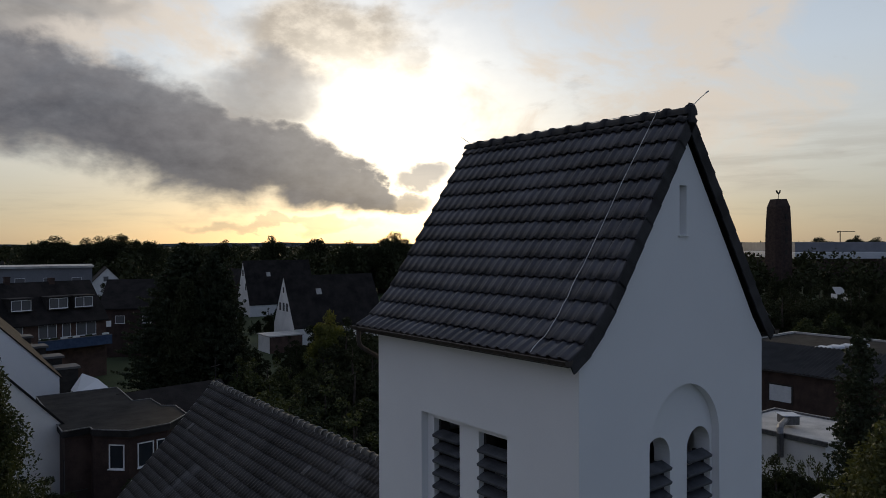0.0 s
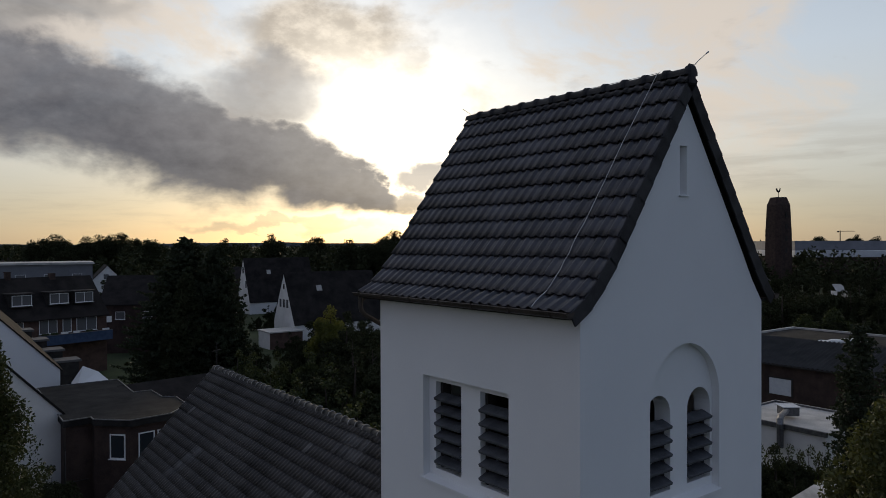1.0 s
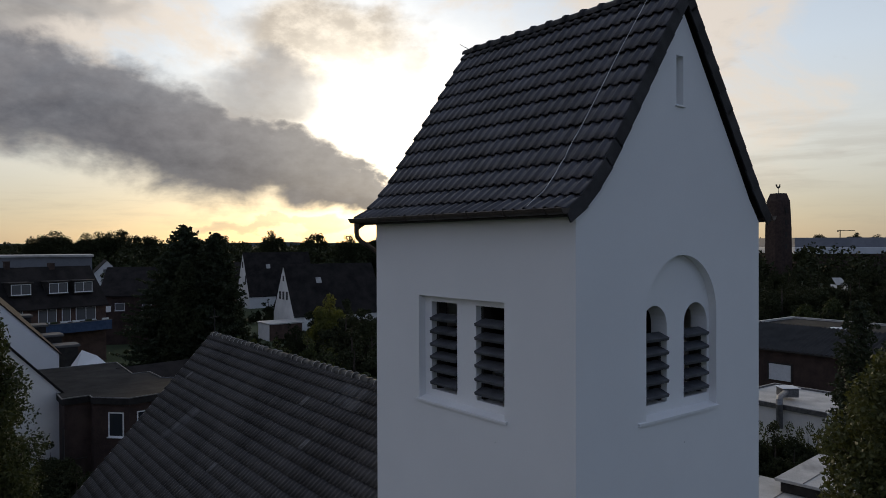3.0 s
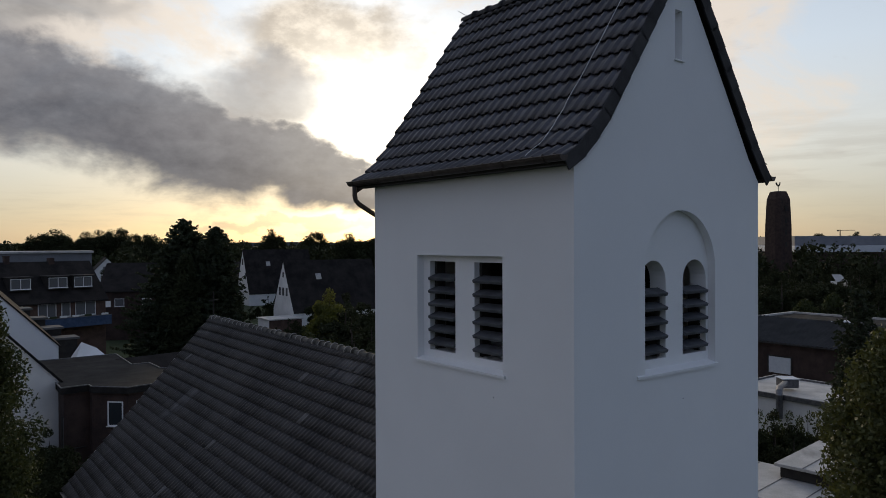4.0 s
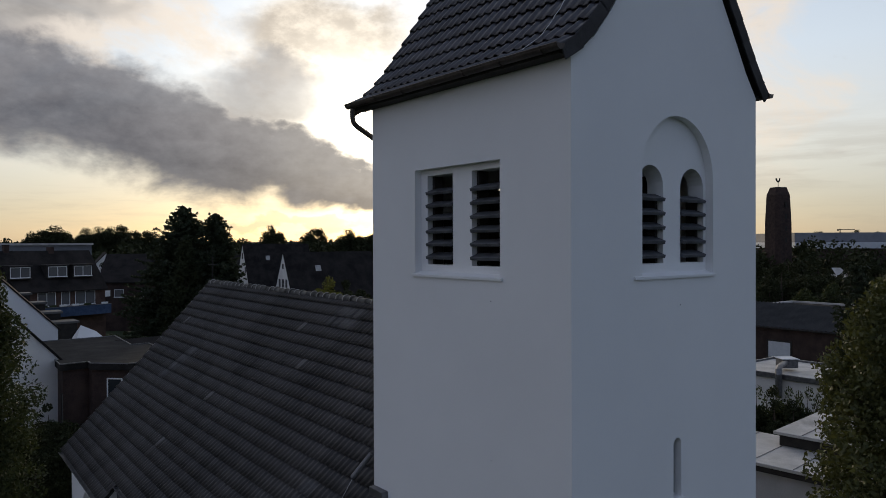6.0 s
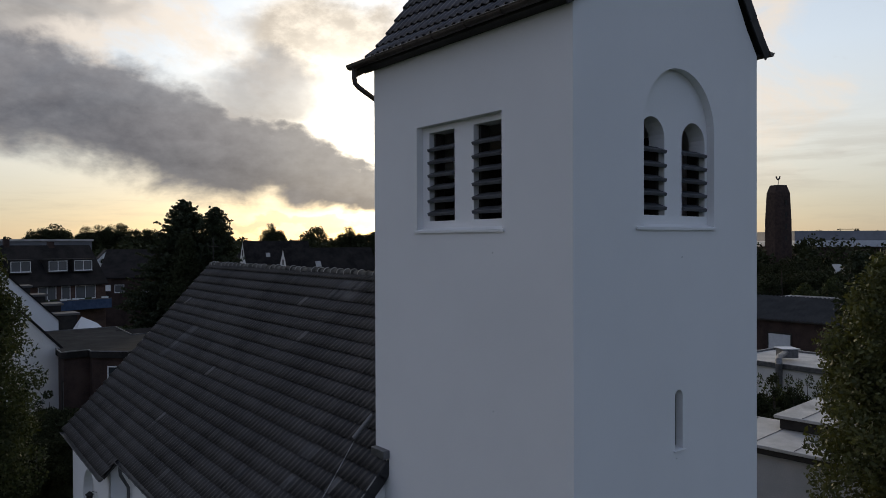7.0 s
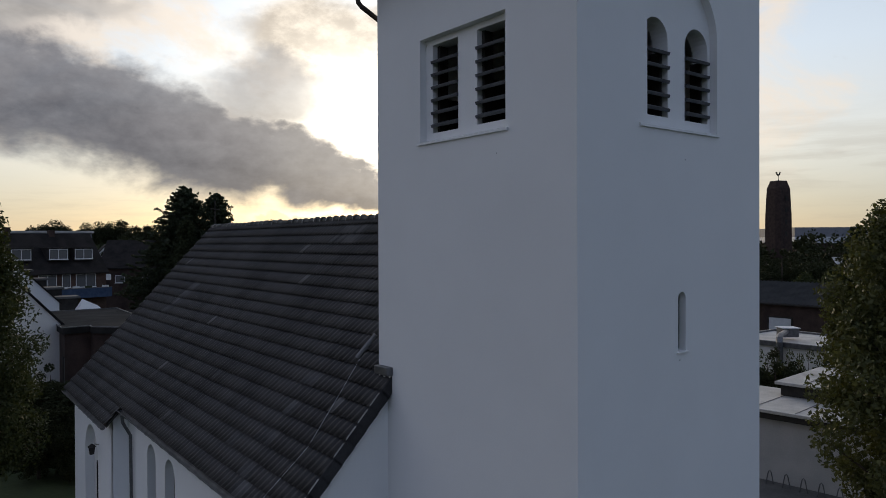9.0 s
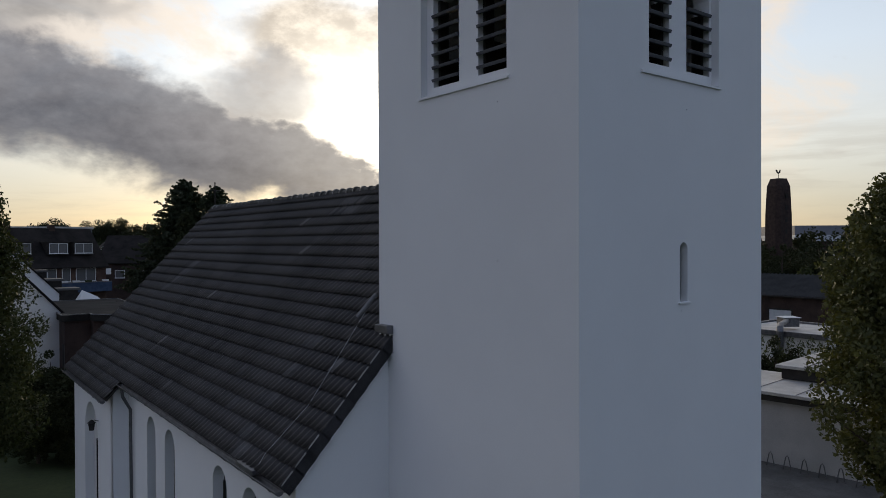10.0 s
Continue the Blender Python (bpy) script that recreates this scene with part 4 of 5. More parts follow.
def build_flat_annex():
    """Flat-roofed hall with stepped edge in front of the white houses."""
    h = thing("flat_annex", "low dark brick annex with a stepped flat felt roof", "building", pose(0, 0, 0))
    plan = [(1.5, 41.9), (3.05, 42.0), (3.05, 41.3), (4.75, 39.6), (7.2, 39.9), (8.9, 41.8), (9.1, 44.8), (8.35, 45.4), (8.4, 48.2), (7.2, 48.2), (7.6, 54.2), (2.0, 54.2)]
    cx, cy = 5.2, 46.5
    inner = [(cx + (x - cx) * 0.955, cy + (y - cy) * 0.965) for x, y in plan]
    part("wall", plate(inner, [], lambda a, b, d: (a, b, d), 5.75), BRICK_DARK, h)
    roof = part("roof", plate(plan, [], lambda a, b, d: (a, b, 5.76 + d), 0.38), FELT, h)
    first = None
    for (x0, y0), (x1, y1) in zip(plan, plan[1:] + plan[:1]):
        part("roof_edge", tube([(x0, y0, 6.17), (x1, y1, 6.17)], 0.045, 4), ZINC, roof)
    # windows on the front faces
    for (xa, ya), (xb, yb), s in ((inner[3], inner[4], 0.42), (inner[4], inner[5], 0.5), (inner[3], inner[4], 0.92), (inner[2], inner[3], 0.65)):
        x, y = xa + (xb - xa) * s, ya + (yb - ya) * s
        a = math.degrees(math.atan2(yb - ya, xb - xa))
        window(h, pose(x, y, 3.75, 0, 0, a), 1.0, 1.5, 1, glass=GLASS)
    window(h, pose(2.2, 42.15, 2.4, 0, 0, 4), 1.3, 2.0, 1, DARK)


def build_left_houses():
    # low white house whose gable end meets the annex
    h = gable_house("white_bungalow", "white plastered house with a dark tiled roof beside the annex", Matrix.Translation((-3.7, 50.0, 0)) @ pose(0, 0, 0, 0, 0, 100), 13.5, 9.0, 6.1, 10.9, PLASTER_OLD, over=0.25)
    h = gable_house("white_gabled_house", "white plastered gable house with a dark tiled roof", Matrix.Translation((-1.0, 68.5, 0)) @ pose(0, 0, 0, 0, 0, 85), 14.0, 12.8, 6.3, 12.9, PLASTER, over=0.2)
    # flat shed dormers of the gable roof's right slope, built as stepped boxes
    t = thing("stepped_lean_to", "stepped flat pale dormer roofs beside the white gable", "roof terrace", pose(5.6, 67, 0))
    for i in range(4):
        part("dormer_roof", boxes((-3.4 + i * 0.9, -1.2 + i * 0.9, -1 - i * 2.2 + 5, 1.1 - i * 2.2 + 5, 8.6 - i * 0.75, 8.8 - i * 0.75), bevel=0.02), PAVING, t)
        part("dormer_wall", boxes((-3.2 + i * 0.9, -1.4 + i * 0.9, -0.9 - i * 2.2 + 5, 1.0 - i * 2.2 + 5, 0, 8.595 - i * 0.75)), DARK, t)
    t = thing("white_tent", "white peaked garden tent", "tent", pose(6.9, 60.0, 0) @ Matrix.Diagonal((0.85, 0.85, 1, 1)))
    bm = bmesh.new()
    base = [(-1.5, -1.3, 5.1), (1.9, -1.3, 4.9), (1.9, 1.3, 4.9), (-1.5, 1.3, 5.1)]
    vs = [bm.verts.new(q) for q in base]
    va, vb = bm.verts.new((-0.7, 0, 6.6)), bm.verts.new((0.7, 0, 6.0))
    for f_ in ((vs[0], vs[1], vb, va), (vs[1], vs[2], vb), (vs[2], vs[3], va, vb), (vs[3], vs[0], va)):
        bm.faces.new(f_)
    part("canopy", bm, PLASTER, t)
    for x, y, _ in base:
        part("leg", tube([(x * 0.97, y * 0.97, 0), (x * 0.97, y * 0.97, 5.12)], 0.04, 6), WHITE, t)
    part("side_cloth", boxes((-1.45, 1.85, -1.28, -1.26, 3.2, 4.9)), PLASTER, t)
    w = gable_house("tiled_shed", "long low outbuilding with dark old tiled roof", pose(11.1, 51.9, 0, 0, 0, 8), 8.2, 6.5, 4.0, 6.0, BRICK_DARK)


def build_right_side():
    # dark brick workshop: a corrugated lean-to before a flat felt roof with a pale edge
    h = thing("workshop", "dark brick workshop with corrugated grey roof and parapet", "workshop", pose(58.6, 26, 0, 0, 0, -1))
    part("wall", boxes((0, 6.2, -16, 14, 0, 5.4)), BRICK_DARK, h)
    bm = bmesh.new()
    n = 150
    for x, z in ((-0.4, 5.48), (6.3, 7.15)):
        for i in range(n + 1):
            bm.verts.new((x, -16.3 + 30.6 * i / n, z + 0.075 * math.cos(math.pi * i)))
    bm.verts.ensure_lookup_table()
    for i in range(n):
        bm.faces.new((bm.verts[i], bm.verts[i + 1], bm.verts[n + 2 + i], bm.verts[n + 1 + i]))
    bmesh.ops.solidify(bm, geom=bm.faces[:], thickness=0.03)
    part("corrugated_roof", bm, SHEET, h)
    part("gutter", tube([(-0.46, -16.3, 5.38), (-0.46, 14.3, 5.38)], 0.07, 6), DARK, h)
    part("ridge_wall", boxes((6.21, 6.6, -16, 14, 0, 7.05)), BRICK_DARK, h)
    part("rear_wall", boxes((6.61, 28.4, -16, 14.4, 0, 5.3)), BRICK_DARK, h)
    part("flat_roof", boxes((6.61, 28.4, -16, 14.4, 5.304, 5.4)), FELT, h)
    part("parapet_edge", boxes((28.4, 28.75, -16, 14.8, 5.0, 5.62)), PALE_ROOF, h, "pale metal roof edge")
    part("parapet_edge", boxes((6.61, 28.39, 14.41, 14.8, 5.0, 5.62)), PALE_ROOF, h, "pale metal roof edge")
    for i in range(4):
        part("roof_light", boxes((15.5 + i * 1.9, 16.9 + i * 1.9, 4.2 - i * 0.5, 5.6 - i * 0.5, 5.404, 5.85), bevel=0.12), METAL_WHITE, h, "white domed roof light")
    sh = part("shutter", boxes((-0.05, -0.002, 0.1, 2.2, 2.6, 4.1), bevel=0.01), METAL_WHITE, h, "closed pale roller shutter")
    part("shutter_frame", boxes((-0.08, -0.051, -0.05, 0.099, 2.45, 4.25), (-0.08, -0.051, 2.201, 2.35, 2.45, 4.25), (-0.08, -0.051, 0.1, 2.2, 4.101, 4.25)), DARK, sh)
    # low store with a pale roof and a duct
    s = thing("low_store", "low white store with a pale stained flat roof", "store", pose(41.9, 19.0, 0, 0, 0, -1))
    part("wall", boxes((0, 6.5, -3.4, 3.5, 0, 4.0)), PLASTER_OLD, s)
    part("roof", boxes((-0.15, 6.65, -3.55, 3.65, 4.004, 4.14)), PALE_ROOF, s)
    part("roof_edge", boxes((-0.2, -0.05, -3.6, 3.7, 3.92, 4.27), bevel=0.02), ZINC, s)
    part("roof_edge", boxes((6.55, 6.75, -3.6, 3.7, 3.92, 4.29), bevel=0.02), ZINC, s)
    part("roof_edge", boxes((-0.045, 6.545, 3.55, 3.72, 3.92, 4.28), bevel=0.02), ZINC, s)
    d = thing("ventilation_duct", "bent silver duct with a fan box on the store roof", "duct", pose(43.6, 19.6, 4.15, 0, 0, -38) @ Matrix.Diagonal((0.8, 0.8, 0.62, 1)))
    part("pipe", tube([(-1.2, -2.75, -2.4), (-1.2, -2.75, 0.2), (-1.1, -2.5, 0.6), (-0.8, -2.0, 0.85), (0.2, -0.8, 1.0), (0.7, 0.0, 1.05)], 0.28, 10), ZINC, d)
    part("fan_box", boxes((0.2, 1.6, -0.5, 0.9, 0.35, 1.35), bevel=0.04), ZINC, d)
    part("box_lid", boxes((0.1, 1.7, -0.6, 1.0, 1.355, 1.42)), METAL_WHITE, d)
    # nearer flat-roofed building with its forecourt
    c = thing("flat_roofed_hall", "white flat-roofed hall with a pale stained roof and dark eave", "hall", pose(21.4, 9.0, 0, 0, 0, -85))
    part("wall", boxes((-6, 9, 0.2, 4.4, 0, 3.95)), HALL_PLASTER, c)
    part("eave_board", boxes((-6.3, 9.2, -0.12, 4.55, 3.953, 4.2), bevel=0.015), DARK, c)
    part("roof", boxes((-6.4, 9.3, -0.22, 4.65, 4.204, 4.34), bevel=0.02), PALE_ROOF, c)
    for k in range(9):
        part("roof_seam", boxes((-5.4 + k * 1.7, -5.36 + k * 1.7, -0.15, 4.6, 4.344, 4.362)), ZINC, c)
    part("rear_wall", boxes((-0.4, 8.6, 4.66, 7.9, 0, 4.84)), HALL_PLASTER, c)
    part("raised_roof", boxes((-0.4, 8.6, 3.0, 4.655, 4.364, 4.84)), DARK, c)
    part("raised_cover", boxes((-0.6, 8.8, 2.8, 8.1, 4.844, 4.98), bevel=0.02), PALE_ROOF, c)
    for k in range(6):
        part("cover_seam", boxes((0.6 + k * 1.5, 0.64 + k * 1.5, 2.85, 8.05, 4.984, 5.01)), ZINC, c)
    first = None
    for i in range(6):
        pts = [(0, 0, 0.0), (0.05, 0, 0.3), (0.09, 0, 0.5), (0.14, 0, 0.57), (0.19, 0, 0.5), (0.23, 0, 0.3), (0.28, 0, 0.0)]
        m = pose(21.15, 8.65 - i * 0.68, 1.35, 0, 0, -60)
        if first is None:
            first = thing("bicycle_stand", "bent steel bicycle stand before the pale wall", "bicycle stand", m, "bicycle stands")
            part("hoop", tube(pts, 0.022, 6), ZINC, first)
        else:
            copy_thing(first, m)
    tagged(part("pavement", boxes((12, 32, -14, 16, -0.1, 1.35)), PAVING), "grey paved forecourt before the flat-roofed hall", "pavement", kind="structure")


def build_far_landmarks():
    w = thing("brick_steeple", "tall dark brick church tower with chamfered top", "tower", pose(236.2, 118.2, 0, 0, 0, -20))
    bm = bmesh.new()
    prof = [(3.7, 0), (3.5, 20), (3.1, 29.2), (2.3, 31.6)]
    rings = []
    for r, z in prof:
        c = r * 0.35
        rings.append([bm.verts.new((x, y, z)) for x, y in ((r, -r + c), (r, r - c), (r - c, r), (-r + c, r), (-r, r - c), (-r, -r + c), (-r + c, -r), (r - c, -r))])
    for a, b in zip(rings, rings[1:]):
        for i in range(8):
            bm.faces.new((a[i], a[(i + 1) % 8], b[(i + 1) % 8], b[i]))
    bm.faces.new(rings[-1])
    part("shaft", bm, BRICK_DARK, w)
    for z in (13, 17, 21, 25):
        part("slit_window", boxes((-0.4, 0.4, -3.62, -3.2, z, z + 1.6)), DARK, w)
    part("cap", boxes((-1.9, 1.9, -1.9, 1.9, 31.6, 31.9), bevel=0.1), COPPER, w)
    part("weathercock", merged(tube([(0, 0, 32), (0, 0, 33.6)], 0.09, 5), tube([(-0.9, 0, 34.9), (-0.5, 0, 34.1), (0, 0, 33.8), (0.5, 0, 34.2), (0.7, 0, 35.0), (1.0, 0, 34.8)], [0.3, 0.25, 0.35, 0.3, 0.18, 0.05], 5)), DARK, w)
    f_ = thing("factory_hall", "large pale industrial hall with grey roof band", "factory", pose(300, 118, 0, 0, 0, -40))
    part("wall", boxes((-25, 90, 0, 60, 0, 10.5)), BRICK_DARK, f_)
    part("pale_band", boxes((-25.5, 91, -0.6, 60, 10.5, 13.0)), METAL_WHITE, f_)
    part("roof", boxes((-20, 92, 12, 70, 13.0, 17.0)), METAL_GREY, f_)
    part("chimney", boxes((14, 19, -1, 3, 10.5, 15.0)), BRICK_DARK, f_)
    k = thing("tower_crane", "far slender tower crane on the horizon", "crane", pose(1565, 668, 0, 0, 0, -40))
    part("mast", boxes((-0.7, 0.7, -0.7, 0.7, 0, 39)), DARK, k)
    part("jib", boxes((-6, 30, -0.6, 0.6, 37, 38.2), (-6, -3, -0.8, 0.8, 35.2, 37)), DARK, k)
    g_ = thing("conservatory", "small glazed conservatory among dark trees", "conservatory", pose(150.9, 61.6, 4.6, 0, 0, -32) @ Matrix.Diagonal((0.42, 0.42, 0.6, 1)))
    part("brick_base", boxes((-3.1, 3.1, -2.4, 2.4, -5.75, 0.0)), BRICK_DARK, g_)
    bm = bmesh.new()
    vs = [bm.verts.new(q) for q in ((-3.2, -2.4, 3.0), (3.2, -2.4, 3.0), (2.4, 2.4, 5.4), (-2.4, 2.4, 5.4))]
    bm.faces.new(vs)
    bmesh.ops.solidify(bm, geom=bm.faces[:], thickness=0.1)
    part("glass_roof", bm, METAL_WHITE, g_)
    part("wall", boxes((-3.0, -2.7, -2.3, 2.3, 0, 3.1), (2.7, 3.0, -2.3, 2.3, 0, 3.1), (-0.2, 0.2, -2.3, -2.0, 0, 3.0), (-2.7, 2.7, -2.3, -2.1, 0, 1.1)), WHITE, g_)


build_row_house()
build_long_block()
build_gable_houses()
build_flat_annex()
build_left_houses()
build_right_side()
build_far_landmarks()


# ---- trees ----
def leaf_cloud(rnd, centres, per, leaf, spread, flat=1.0, sizes=None):
    """Small bent leaves scattered about the clump centres."""
    n = len(centres) * per
    c = np.repeat(np.array(centres), per, axis=0)
    g_ = np.random.RandomState(rnd)
    d = g_.normal(size=(n, 3))
    d /= np.linalg.norm(d, axis=1)[:, None]
    d *= (g_.uniform(0.15, 1, n) ** 0.5 * spread)[:, None]
    d[:, 2] *= flat
    if sizes is not None:
        d *= np.repeat(np.array(sizes), per)[:, None]
    p = c + d
    a = g_.normal(size=(n, 3))
    a /= np.linalg.norm(a, axis=1)[:, None]
    b = np.cross(a, g_.normal(size=(n, 3)))
    b /= np.linalg.norm(b, axis=1)[:, None]
    s = leaf * g_.uniform(0.6, 1.25, n)[:, None]
    v = np.stack([p - a * s, p + b * s * 0.55, p + a * s, p - b * s * 0.55], axis=1).reshape(-1, 3)
    idx = np.arange(n * 4).reshape(-1, 4)
    return v.tolist(), idx.tolist()


def broadleaf(name, label, m, height, radius, seed, clumps=140, per=70, leaf=0.10, low=0.25, mat=None, spread=0.55, group="", category="tree", lobes=0):
    rnd = random.Random(seed)
    t = thing(name, label, category, m, group)
    meshes = [tube([(0, 0, -0.1), (0.05, 0.02, height * 0.25), (0.1 * rnd.uniform(-1, 1), 0.1, height * 0.55), (0, 0.05, height * 0.9)], [radius * 0.075, radius * 0.06, radius * 0.04, 0.02], 8)]
    centres = []
    knobs = [(rnd.uniform(0, 6.28), rnd.uniform(low + 0.1, 0.95), rnd.uniform(0.75, 1.15)) for _ in range(16)]
    heads = []
    for k in range(lobes):
        a, q = rnd.uniform(0, 6.283), rnd.uniform(0.1, 0.72)
        z = height * rnd.uniform(low + 0.15, 0.86 - 0.25 * q)
        heads.append((math.cos(a) * q * radius, math.sin(a) * q * radius, z, radius * rnd.uniform(0.26, 0.48)))
        meshes.append(tube([(0, 0, height * 0.25), (math.cos(a) * q * radius * 0.6, math.sin(a) * q * radius * 0.6, z * 0.7), (math.cos(a) * q * radius, math.sin(a) * q * radius, z)], [radius * 0.03, radius * 0.02, 0.02], 5))
    while len(centres) < clumps:
        if heads and rnd.random() < 0.93:
            x, y, z, r = rnd.choice(heads)
            v = Vector((rnd.gauss(0, 1), rnd.gauss(0, 1), rnd.gauss(0, 1))).normalized() * r * rnd.uniform(0.4, 1.0) ** 0.6
            z1 = z + v.z * 0.8
            if height * low * 0.6 < z1 < height * 1.02:
                centres.append((x + v.x, y + v.y, z1))
            continue
        h = rnd.uniform(low, 1.0)
        s = (h - low) / (1 - low)
        width = radius * (math.sin(math.pi * min(1, 0.12 + 0.88 * s ** 0.75)) ** 0.95 if s < 0.999 else 0.05)
        a = rnd.uniform(0, 6.283)
        swell = 1.0
        for ka, kh, kf in knobs:
            dd = abs((a - ka + math.pi) % (2 * math.pi) - math.pi)
            if dd < 0.7 and abs(h - kh) < 0.16:
                swell *= kf
        r = width * swell * math.sqrt(rnd.uniform(0.12, 1.0))
        c = (math.cos(a) * r, math.sin(a) * r, h * height)
        centres.append(c)
        if rnd.random() < 0.2:
            z0 = max(height * low * 0.7, c[2] - r * 0.8)
            meshes.append(tube([(0, 0, z0), (c[0] * 0.5, c[1] * 0.5, (z0 + c[2]) / 2 + 0.1), c], [radius * 0.022, radius * 0.014, 0.01], 5))
    part("trunk", merged(*meshes), BARK, t)
    part("crown", leaf_cloud(seed, centres, per, leaf, spread), mat or LEAF, t)
    return t


def conifer(name, label, m, height, radius, seed, whorls=80, per=9, leaf=0.15, category="conifer", mat=None, group="", power=0.85, rise=0.12):
    """A conifer: sprays of needles along drooping branches, with an uneven outline."""
    rnd = random.Random(seed)
    t = thing(name, label, category, m, group)
    meshes = [tube([(0, 0, -0.1), (0, 0, height * 0.99)], [radius * 0.06, 0.015], 7)]
    centres, sizes = [], []
    for k in range(whorls):
        s = ((k + rnd.random()) / whorls) ** 0.8
        z = height * (0.05 + 0.95 * s)
        r = radius * (1 - s) ** power + 0.06
        for j in range(max(5, int(12 * (1 - s) ** 0.5))):
            a = rnd.uniform(0, 6.283)
            rr = r * rnd.choice((0.62, 0.8, 0.9, 1.0, 1.0, 1.12, 1.24))
            tip = Vector((math.cos(a) * rr, math.sin(a) * rr, z + rr * rnd.uniform(-0.3, rise + 0.1)))
            mid = Vector((tip.x * 0.55, tip.y * 0.55, (z + tip.z) / 2 - rr * 0.07))
            if j % 3 == 0:
                meshes.append(tube([(0, 0, z), mid, tip], [0.03, 0.02, 0.006], 4))
            n = max(2, int(rr / 0.34))
            for q in range(1, n + 1):
                f_ = q / n
                c = Vector((0, 0, z)).lerp(mid, f_ / 0.55) if f_ < 0.55 else mid.lerp(tip, (f_ - 0.55) / 0.45)
                centres.append(tuple(c))
                sizes.append((0.62 + 0.38 * (1 - f_)) * min(1.0, 0.16 + rr / 1.6))
    part("trunk", merged(*meshes), BARK, t)
    part("crown", leaf_cloud(seed, centres, per, leaf, 0.38, 0.6, sizes), mat or NEEDLE, t)
    return t


def build_near_trees():
    broadleaf("linden_tree", "leafy broad tree with pale lit leaves beside the tower", pose(15.75, 0.58, 0), 14.1, 3.6, 11, 740, 150, 0.08, 0.24, LEAF_PALE, 0.5)
    broadleaf("maple_tree", "tall dark leafy tree at the lawn's edge", pose(-4.2, 28.05, 0), 13.9, 2.9, 12, 460, 130, 0.085, 0.14, LEAF, 0.6)
    conifer("spruce", "tall dark spruce with ragged top", pose(19.7, 74.5, 0), 17.5, 6.6, 21, 130, 13, 0.16, group="tall conifers", power=0.62)
    conifer("cypress", "tall dense conifer with rounded top", pose(21.8, 70.6, 0), 16.5, 3.7, 22, 125, 13, 0.16, group="tall conifers", power=0.52, rise=0.5)
    broadleaf("walnut_tree", "dark spreading tree beside the conifers", pose(18.4, 70.0, 0), 13.2, 2.6, 23, 200, 80, 0.15, 0.1, LEAF_FAR, 0.75)
    conifer("thuja", "tall dark columnar thuja before the workshop", pose(36.6, 11.4, 0), 11.9, 1.45, 24, 90, 10, 0.11, power=0.36, rise=0.7)
    conifer("thuja", "dark columnar thuja before the workshop", pose(39.0, 10.0, 0), 10.6, 1.5, 26, 80, 10, 0.11, power=0.36, rise=0.7)
    broadleaf("golden_bush", "yellow-green garden shrub with light put into its leaf colour", pose(35.7, 70.5, 0), 9.0, 2.9, 25, 190, 80, 0.14, 0.25, LEAF_GOLD_LIT, 0.55, category="shrub", lobes=9)


build_near_trees()


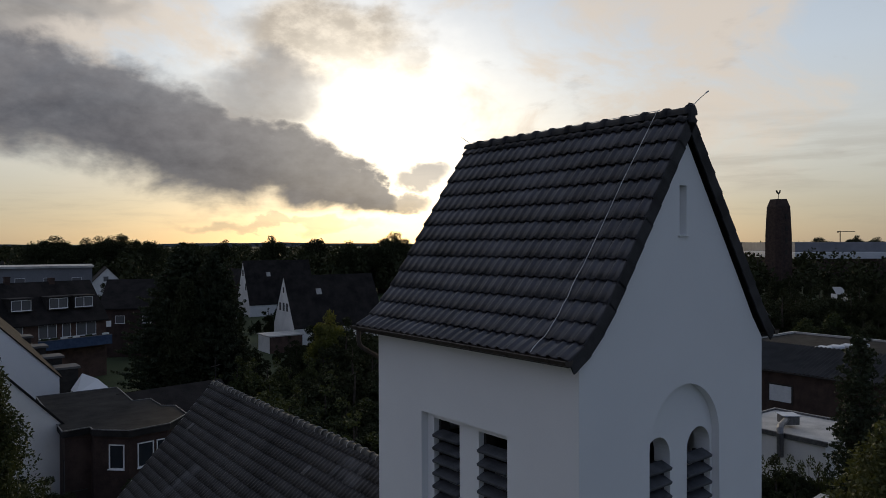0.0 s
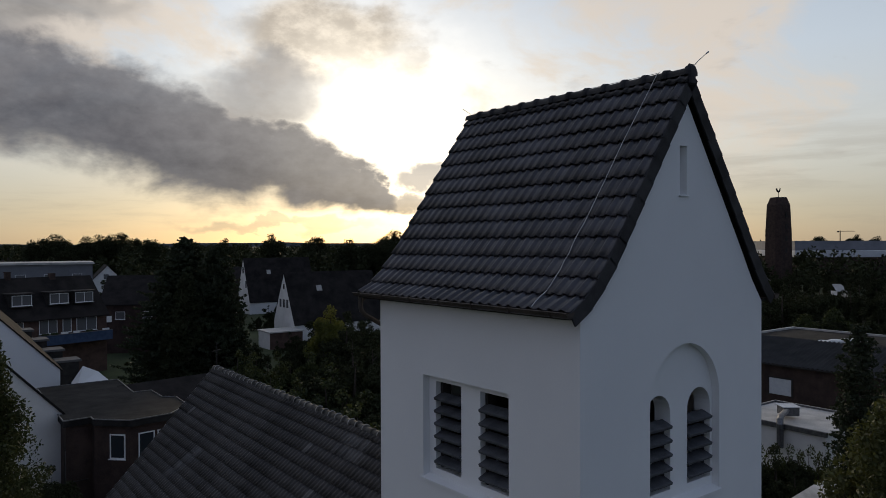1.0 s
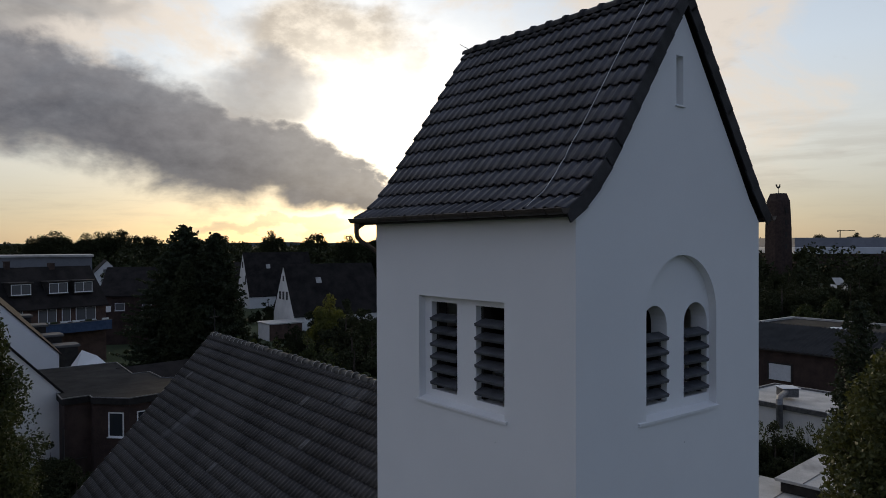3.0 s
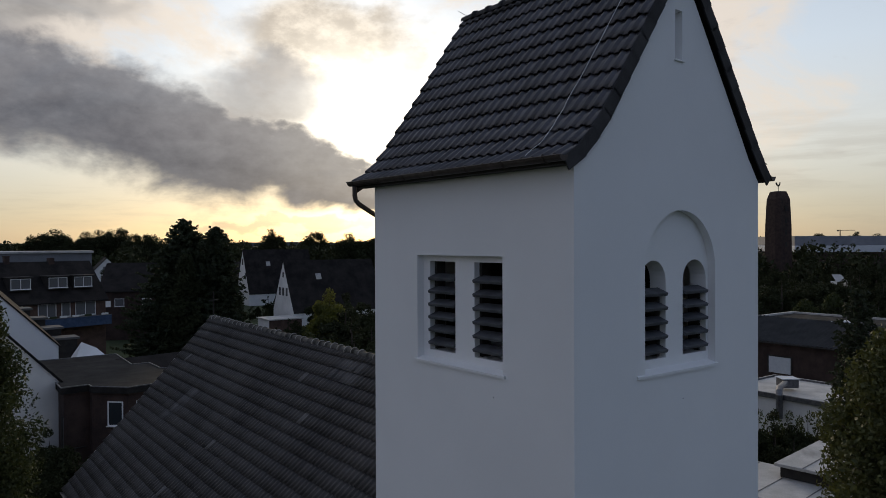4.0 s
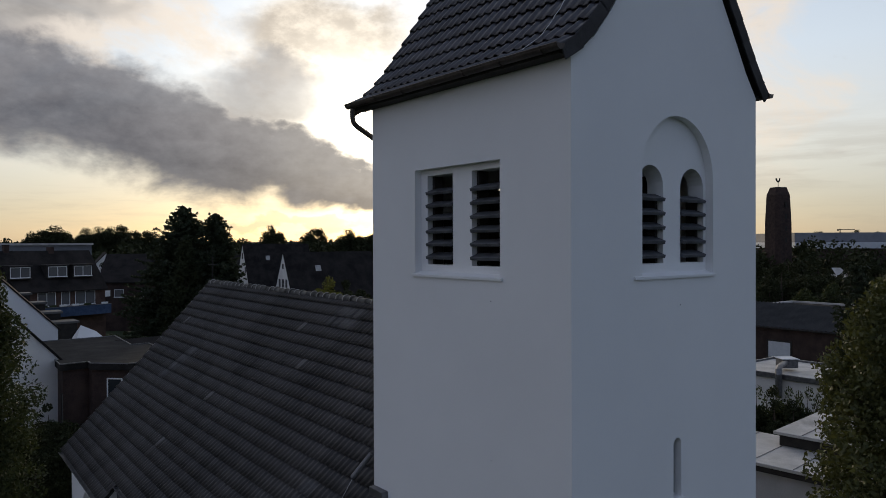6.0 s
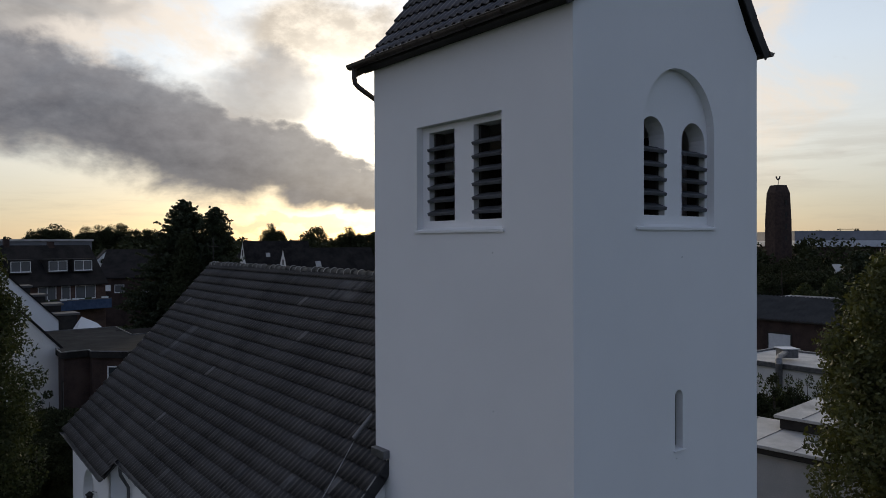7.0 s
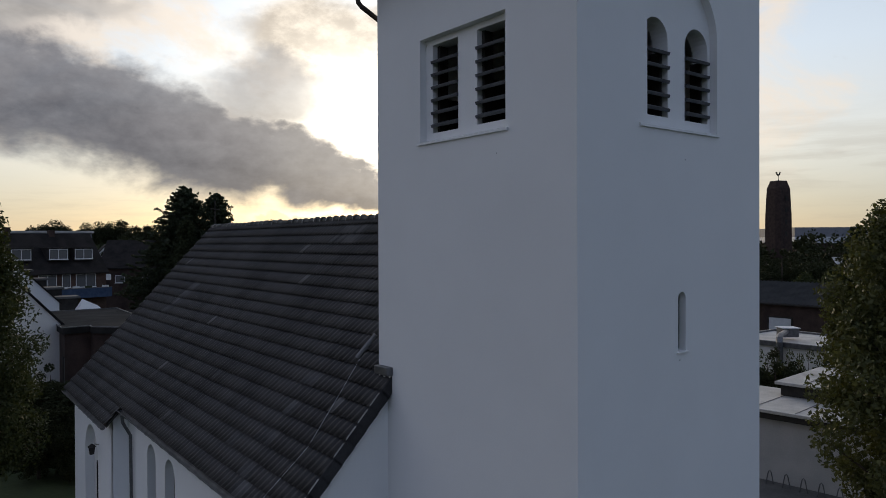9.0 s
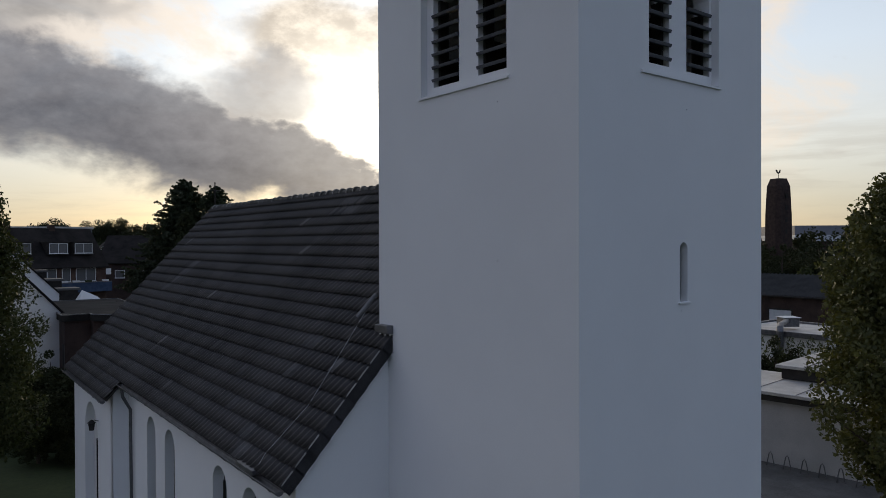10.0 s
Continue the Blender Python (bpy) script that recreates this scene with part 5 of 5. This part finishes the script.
def build_garden_trees():
    """Gardens and woods: a few trees shared over many places."""
    kinds = [broadleaf("garden_tree", "dark garden tree between the houses", pose(33, 62, 0), 9.0, 3.6, 31, 190, 70, 0.16, 0.06, LEAF_FAR, 0.55, "garden trees", lobes=11),
             broadleaf("garden_tree", "dark garden tree between the houses", pose(38, 75, 0), 8.0, 3.4, 32, 190, 70, 0.16, 0.05, LEAF_FAR, 0.55, "garden trees", lobes=13),
             broadleaf("garden_tree", "dark garden tree between the houses", pose(44, 66, 0), 10.0, 3.4, 33, 190, 70, 0.16, 0.06, LEAF_FAR, 0.55, "garden trees", lobes=10)]
    shrub = broadleaf("garden_shrub", "loose olive-green shrub in the garden", pose(26, 52, 0), 5.0, 2.2, 35, 150, 70, 0.12, 0.05, LEAF, 0.5, "garden shrubs", "shrub", lobes=9)
    dice = random.Random(12)
    for _ in range(46):
        d, t = dice.uniform(46, 76), dice.uniform(-0.33, -0.05)
        x, y = -7.2 + FWD[0] * d + RIGHT[0] * d * t, -6.38 + FWD[1] * d + RIGHT[1] * d * t
        if not blocked(x, y):
            w, h = dice.uniform(0.8, 1.5), dice.uniform(0.75, 1.25)
            copy_thing(shrub, pose(x, y, 0, 0, 0, dice.uniform(0, 360)) @ Matrix.Diagonal((w, w, h, 1)))
    # hedge between the store and the flat-roofed hall
    for k in range(9):
        d, t = 42.6 + dice.uniform(-0.7, 0.7), 0.42 + 0.014 * k
        copy_thing(shrub, pose(-7.2 + FWD[0] * d + RIGHT[0] * d * t, -6.38 + FWD[1] * d + RIGHT[1] * d * t, 0, 0, 0, dice.uniform(0, 360)) @ Matrix.Diagonal((0.5, 0.5, dice.uniform(0.86, 0.96), 1)))
    for x, y, z in ((91.0, 40.2, 6.6), (93.5, 37.6, 7.4)):
        broadleaf("clipped_bush", "rounded green bush behind the workshop", pose(x, y, 0), z, 3.4, int(x), 160, 80, 0.17, 0.1, LEAF, 0.6, "clipped bushes", "bush")
    rnd = random.Random(77)
    spots = []
    right, fwd = Vector(RIGHT[:2]), Vector(FWD[:2])
    # bands: near and far depth, left and right as tangents of the view angle, height range, count
    for d0, d1, t0, t1, h0, h1, n in ((38, 60, -0.2, -0.02, 4, 6.5, 26), (60, 100, -0.30, 0.0, 3.5, 8, 70), (98, 150, -0.32, -0.14, 2, 3.4, 60), (62, 90, 0.36, 0.66, 4, 8.5, 26), (95, 150, 0.42, 0.70, 6, 10, 34), (135, 230, -0.70, 0.02, 6, 11, 60), (150, 240, 0.40, 0.72, 5, 8.5, 40), (34, 41, -0.62, -0.42, 2.8, 4.4, 30), (39, 43, 0.43, 0.54, 4.0, 4.6, 14)):
        for _ in range(n):
            d, t = rnd.uniform(d0, d1), rnd.uniform(t0, t1)
            spots.append((d, t, rnd.uniform(h0, h1)))
    for d, t, h in spots:
        # open gardens in front of the white gables
        if -0.30 < t < -0.18 and d > 58:
            h = min(h, 4.2 if d < 100 else 3.0)
        p = Vector((-7.2, -6.38)) + fwd * d + right * (d * t)
        if blocked(p.x, p.y):
            continue
        src = rnd.choice(kinds)
        s = h / 9.0
        copy_thing(src, Matrix.Translation((p.x, p.y, 0)) @ pose(0, 0, 0, 0, 0, rnd.uniform(0, 360)) @ Matrix.Diagonal((s * rnd.uniform(0.9, 1.3), s * rnd.uniform(0.9, 1.3), s, 1)))
    # single old trees on the skyline
    big = [broadleaf("skyline_tree", "old broad tree on the skyline", pose(117.6, 265.3, 0), 20.2, 8.5, 41, 480, 75, 0.30, 0.08, LEAF_FAR, 1.45, "skyline trees", lobes=12),
           broadleaf("skyline_tree", "old broad tree on the skyline", pose(132, 252, 0), 19.0, 10.5, 42, 520, 75, 0.30, 0.08, LEAF_FAR, 1.45, "skyline trees", lobes=14)]
    for d, t, h in ((285, -0.553, 19.6), (288, -0.535, 20.2), (300, -0.492, 19.5), (310, -0.475, 20.2), (330, -0.46, 19.0), (320, -0.444, 22.5), (330, -0.425, 20), (290, -0.404, 19.2), (310, -0.35, 18.4), (340, -0.30, 18.6), (262, -0.066, 20.8), (250, -0.08, 18.5), (245, -0.13, 17.6), (500, 0.517, 21), (520, 0.572, 21), (540, 0.6, 20), (300, -0.02, 18)):
        p = Vector((-7.2, -6.38)) + fwd * d + right * (d * t)
        s = h / 20.0
        copy_thing(rnd.choice(big), Matrix.Translation((p.x, p.y, 0)) @ pose(0, 0, 0, 0, 0, rnd.uniform(0, 360)) @ Matrix.Diagonal((s * rnd.uniform(0.9, 1.5), s * rnd.uniform(0.9, 1.5), s, 1)))
    # far woods
    g_ = np.random.RandomState(9)
    centres = []
    for d0, d1, n, h0, h1 in ((230, 360, 420, 7, 15.0), (360, 700, 620, 9, 16.5), (700, 1600, 900, 11, 17.5)):
        for _ in range(n):
            d, t = g_.uniform(d0, d1), g_.uniform(-0.85, 0.85)
            p = Vector((-7.2, -6.38)) + fwd * d + right * (d * t)
            if blocked(p.x, p.y):
                continue
            h = g_.uniform(h0, h1)
            for _k in range(9):
                a, r, z = g_.uniform(0, 6.28), 4.5 * math.sqrt(g_.uniform(0, 1)), g_.uniform(0.15, 0.95)
                centres.append((p.x + math.cos(a) * r * (1.1 - 0.5 * z), p.y + math.sin(a) * r * (1.1 - 0.5 * z), h * z))
    tagged(part("far_woods", leaf_cloud(19, centres, 20, 0.85, 2.4), LEAF_FAR), "distant dark woods and hedges", "woods", kind="stuff")


def blocked(x, y):
    """Where buildings stand."""
    spots = [(36.6, 11.4, 3.5), (3, 98, 15), (9, 96, 8), (55, 107, 10), (47, 103, 8), (71, 160, 11), (5, 47, 9), (-2, 50, 8), (-1, 68, 9), (8, 60, 4), (11, 52, 5.5), (62, 18, 10), (62, 32, 10), (75, 22, 14), (75, 32, 14), (84, 34, 12), (45, 19, 5.5), (26, 6, 8), (26, 12, 7), (236, 118, 8), (143, 68, 5), (27, 114, 9), (42, 206, 9), (19, 74, 5), (22, 70, 3.5), (3, 12, 9), (310, 120, 30), (350, 90, 40)]
    return any((x - a) ** 2 + (y - b) ** 2 < r * r for a, b, r in spots)


build_garden_trees()


def build_town():
    """Far houses of the town, three kinds shared over the streets."""
    rnd = random.Random(4)
    kinds = []
    for i, (wm, l, w, e, r) in enumerate(((BRICK, 12, 9, 4.5, 9.0), (BRICK_DARK, 14, 9, 5, 9.5), (PLASTER_OLD, 10, 8.5, 4, 8.6))):
        h = gable_house("town_house", "distant town house with dark pitched roof", pose(150 + i * 22, 200 - i * 6, 0, 0, 0, 20), l, w, e, r, wm, chimney=2.0, group="town houses")
        gable_window(h, l, -1.4, 2.2, 1.1, 1.3)
        gable_window(h, l, 1.4, 2.2, 1.1, 1.3)
        gable_window(h, l, 0, 5.6, 1.0, 1.2)
        for x in (-3, 0, 3):
            window(h, pose(x, -w / 2, 1.6), 1.2, 1.3, 2)
        kinds.append(h)
    right, fwd = Vector(RIGHT[:2]), Vector(FWD[:2])
    for _ in range(46):
        d, t = rnd.uniform(150, 420), rnd.choice((rnd.uniform(-0.7, 0.0), rnd.uniform(0.38, 0.72)))
        p = Vector((-7.2, -6.38)) + fwd * d + right * (d * t)
        if not blocked(p.x, p.y) and (t < 0 or d > 260):
            copy_thing(rnd.choice(kinds if t < 0 else kinds[:2]), pose(p.x, p.y, 0, 0, 0, rnd.choice((20, 110, -40, 50, 65))))


build_town()
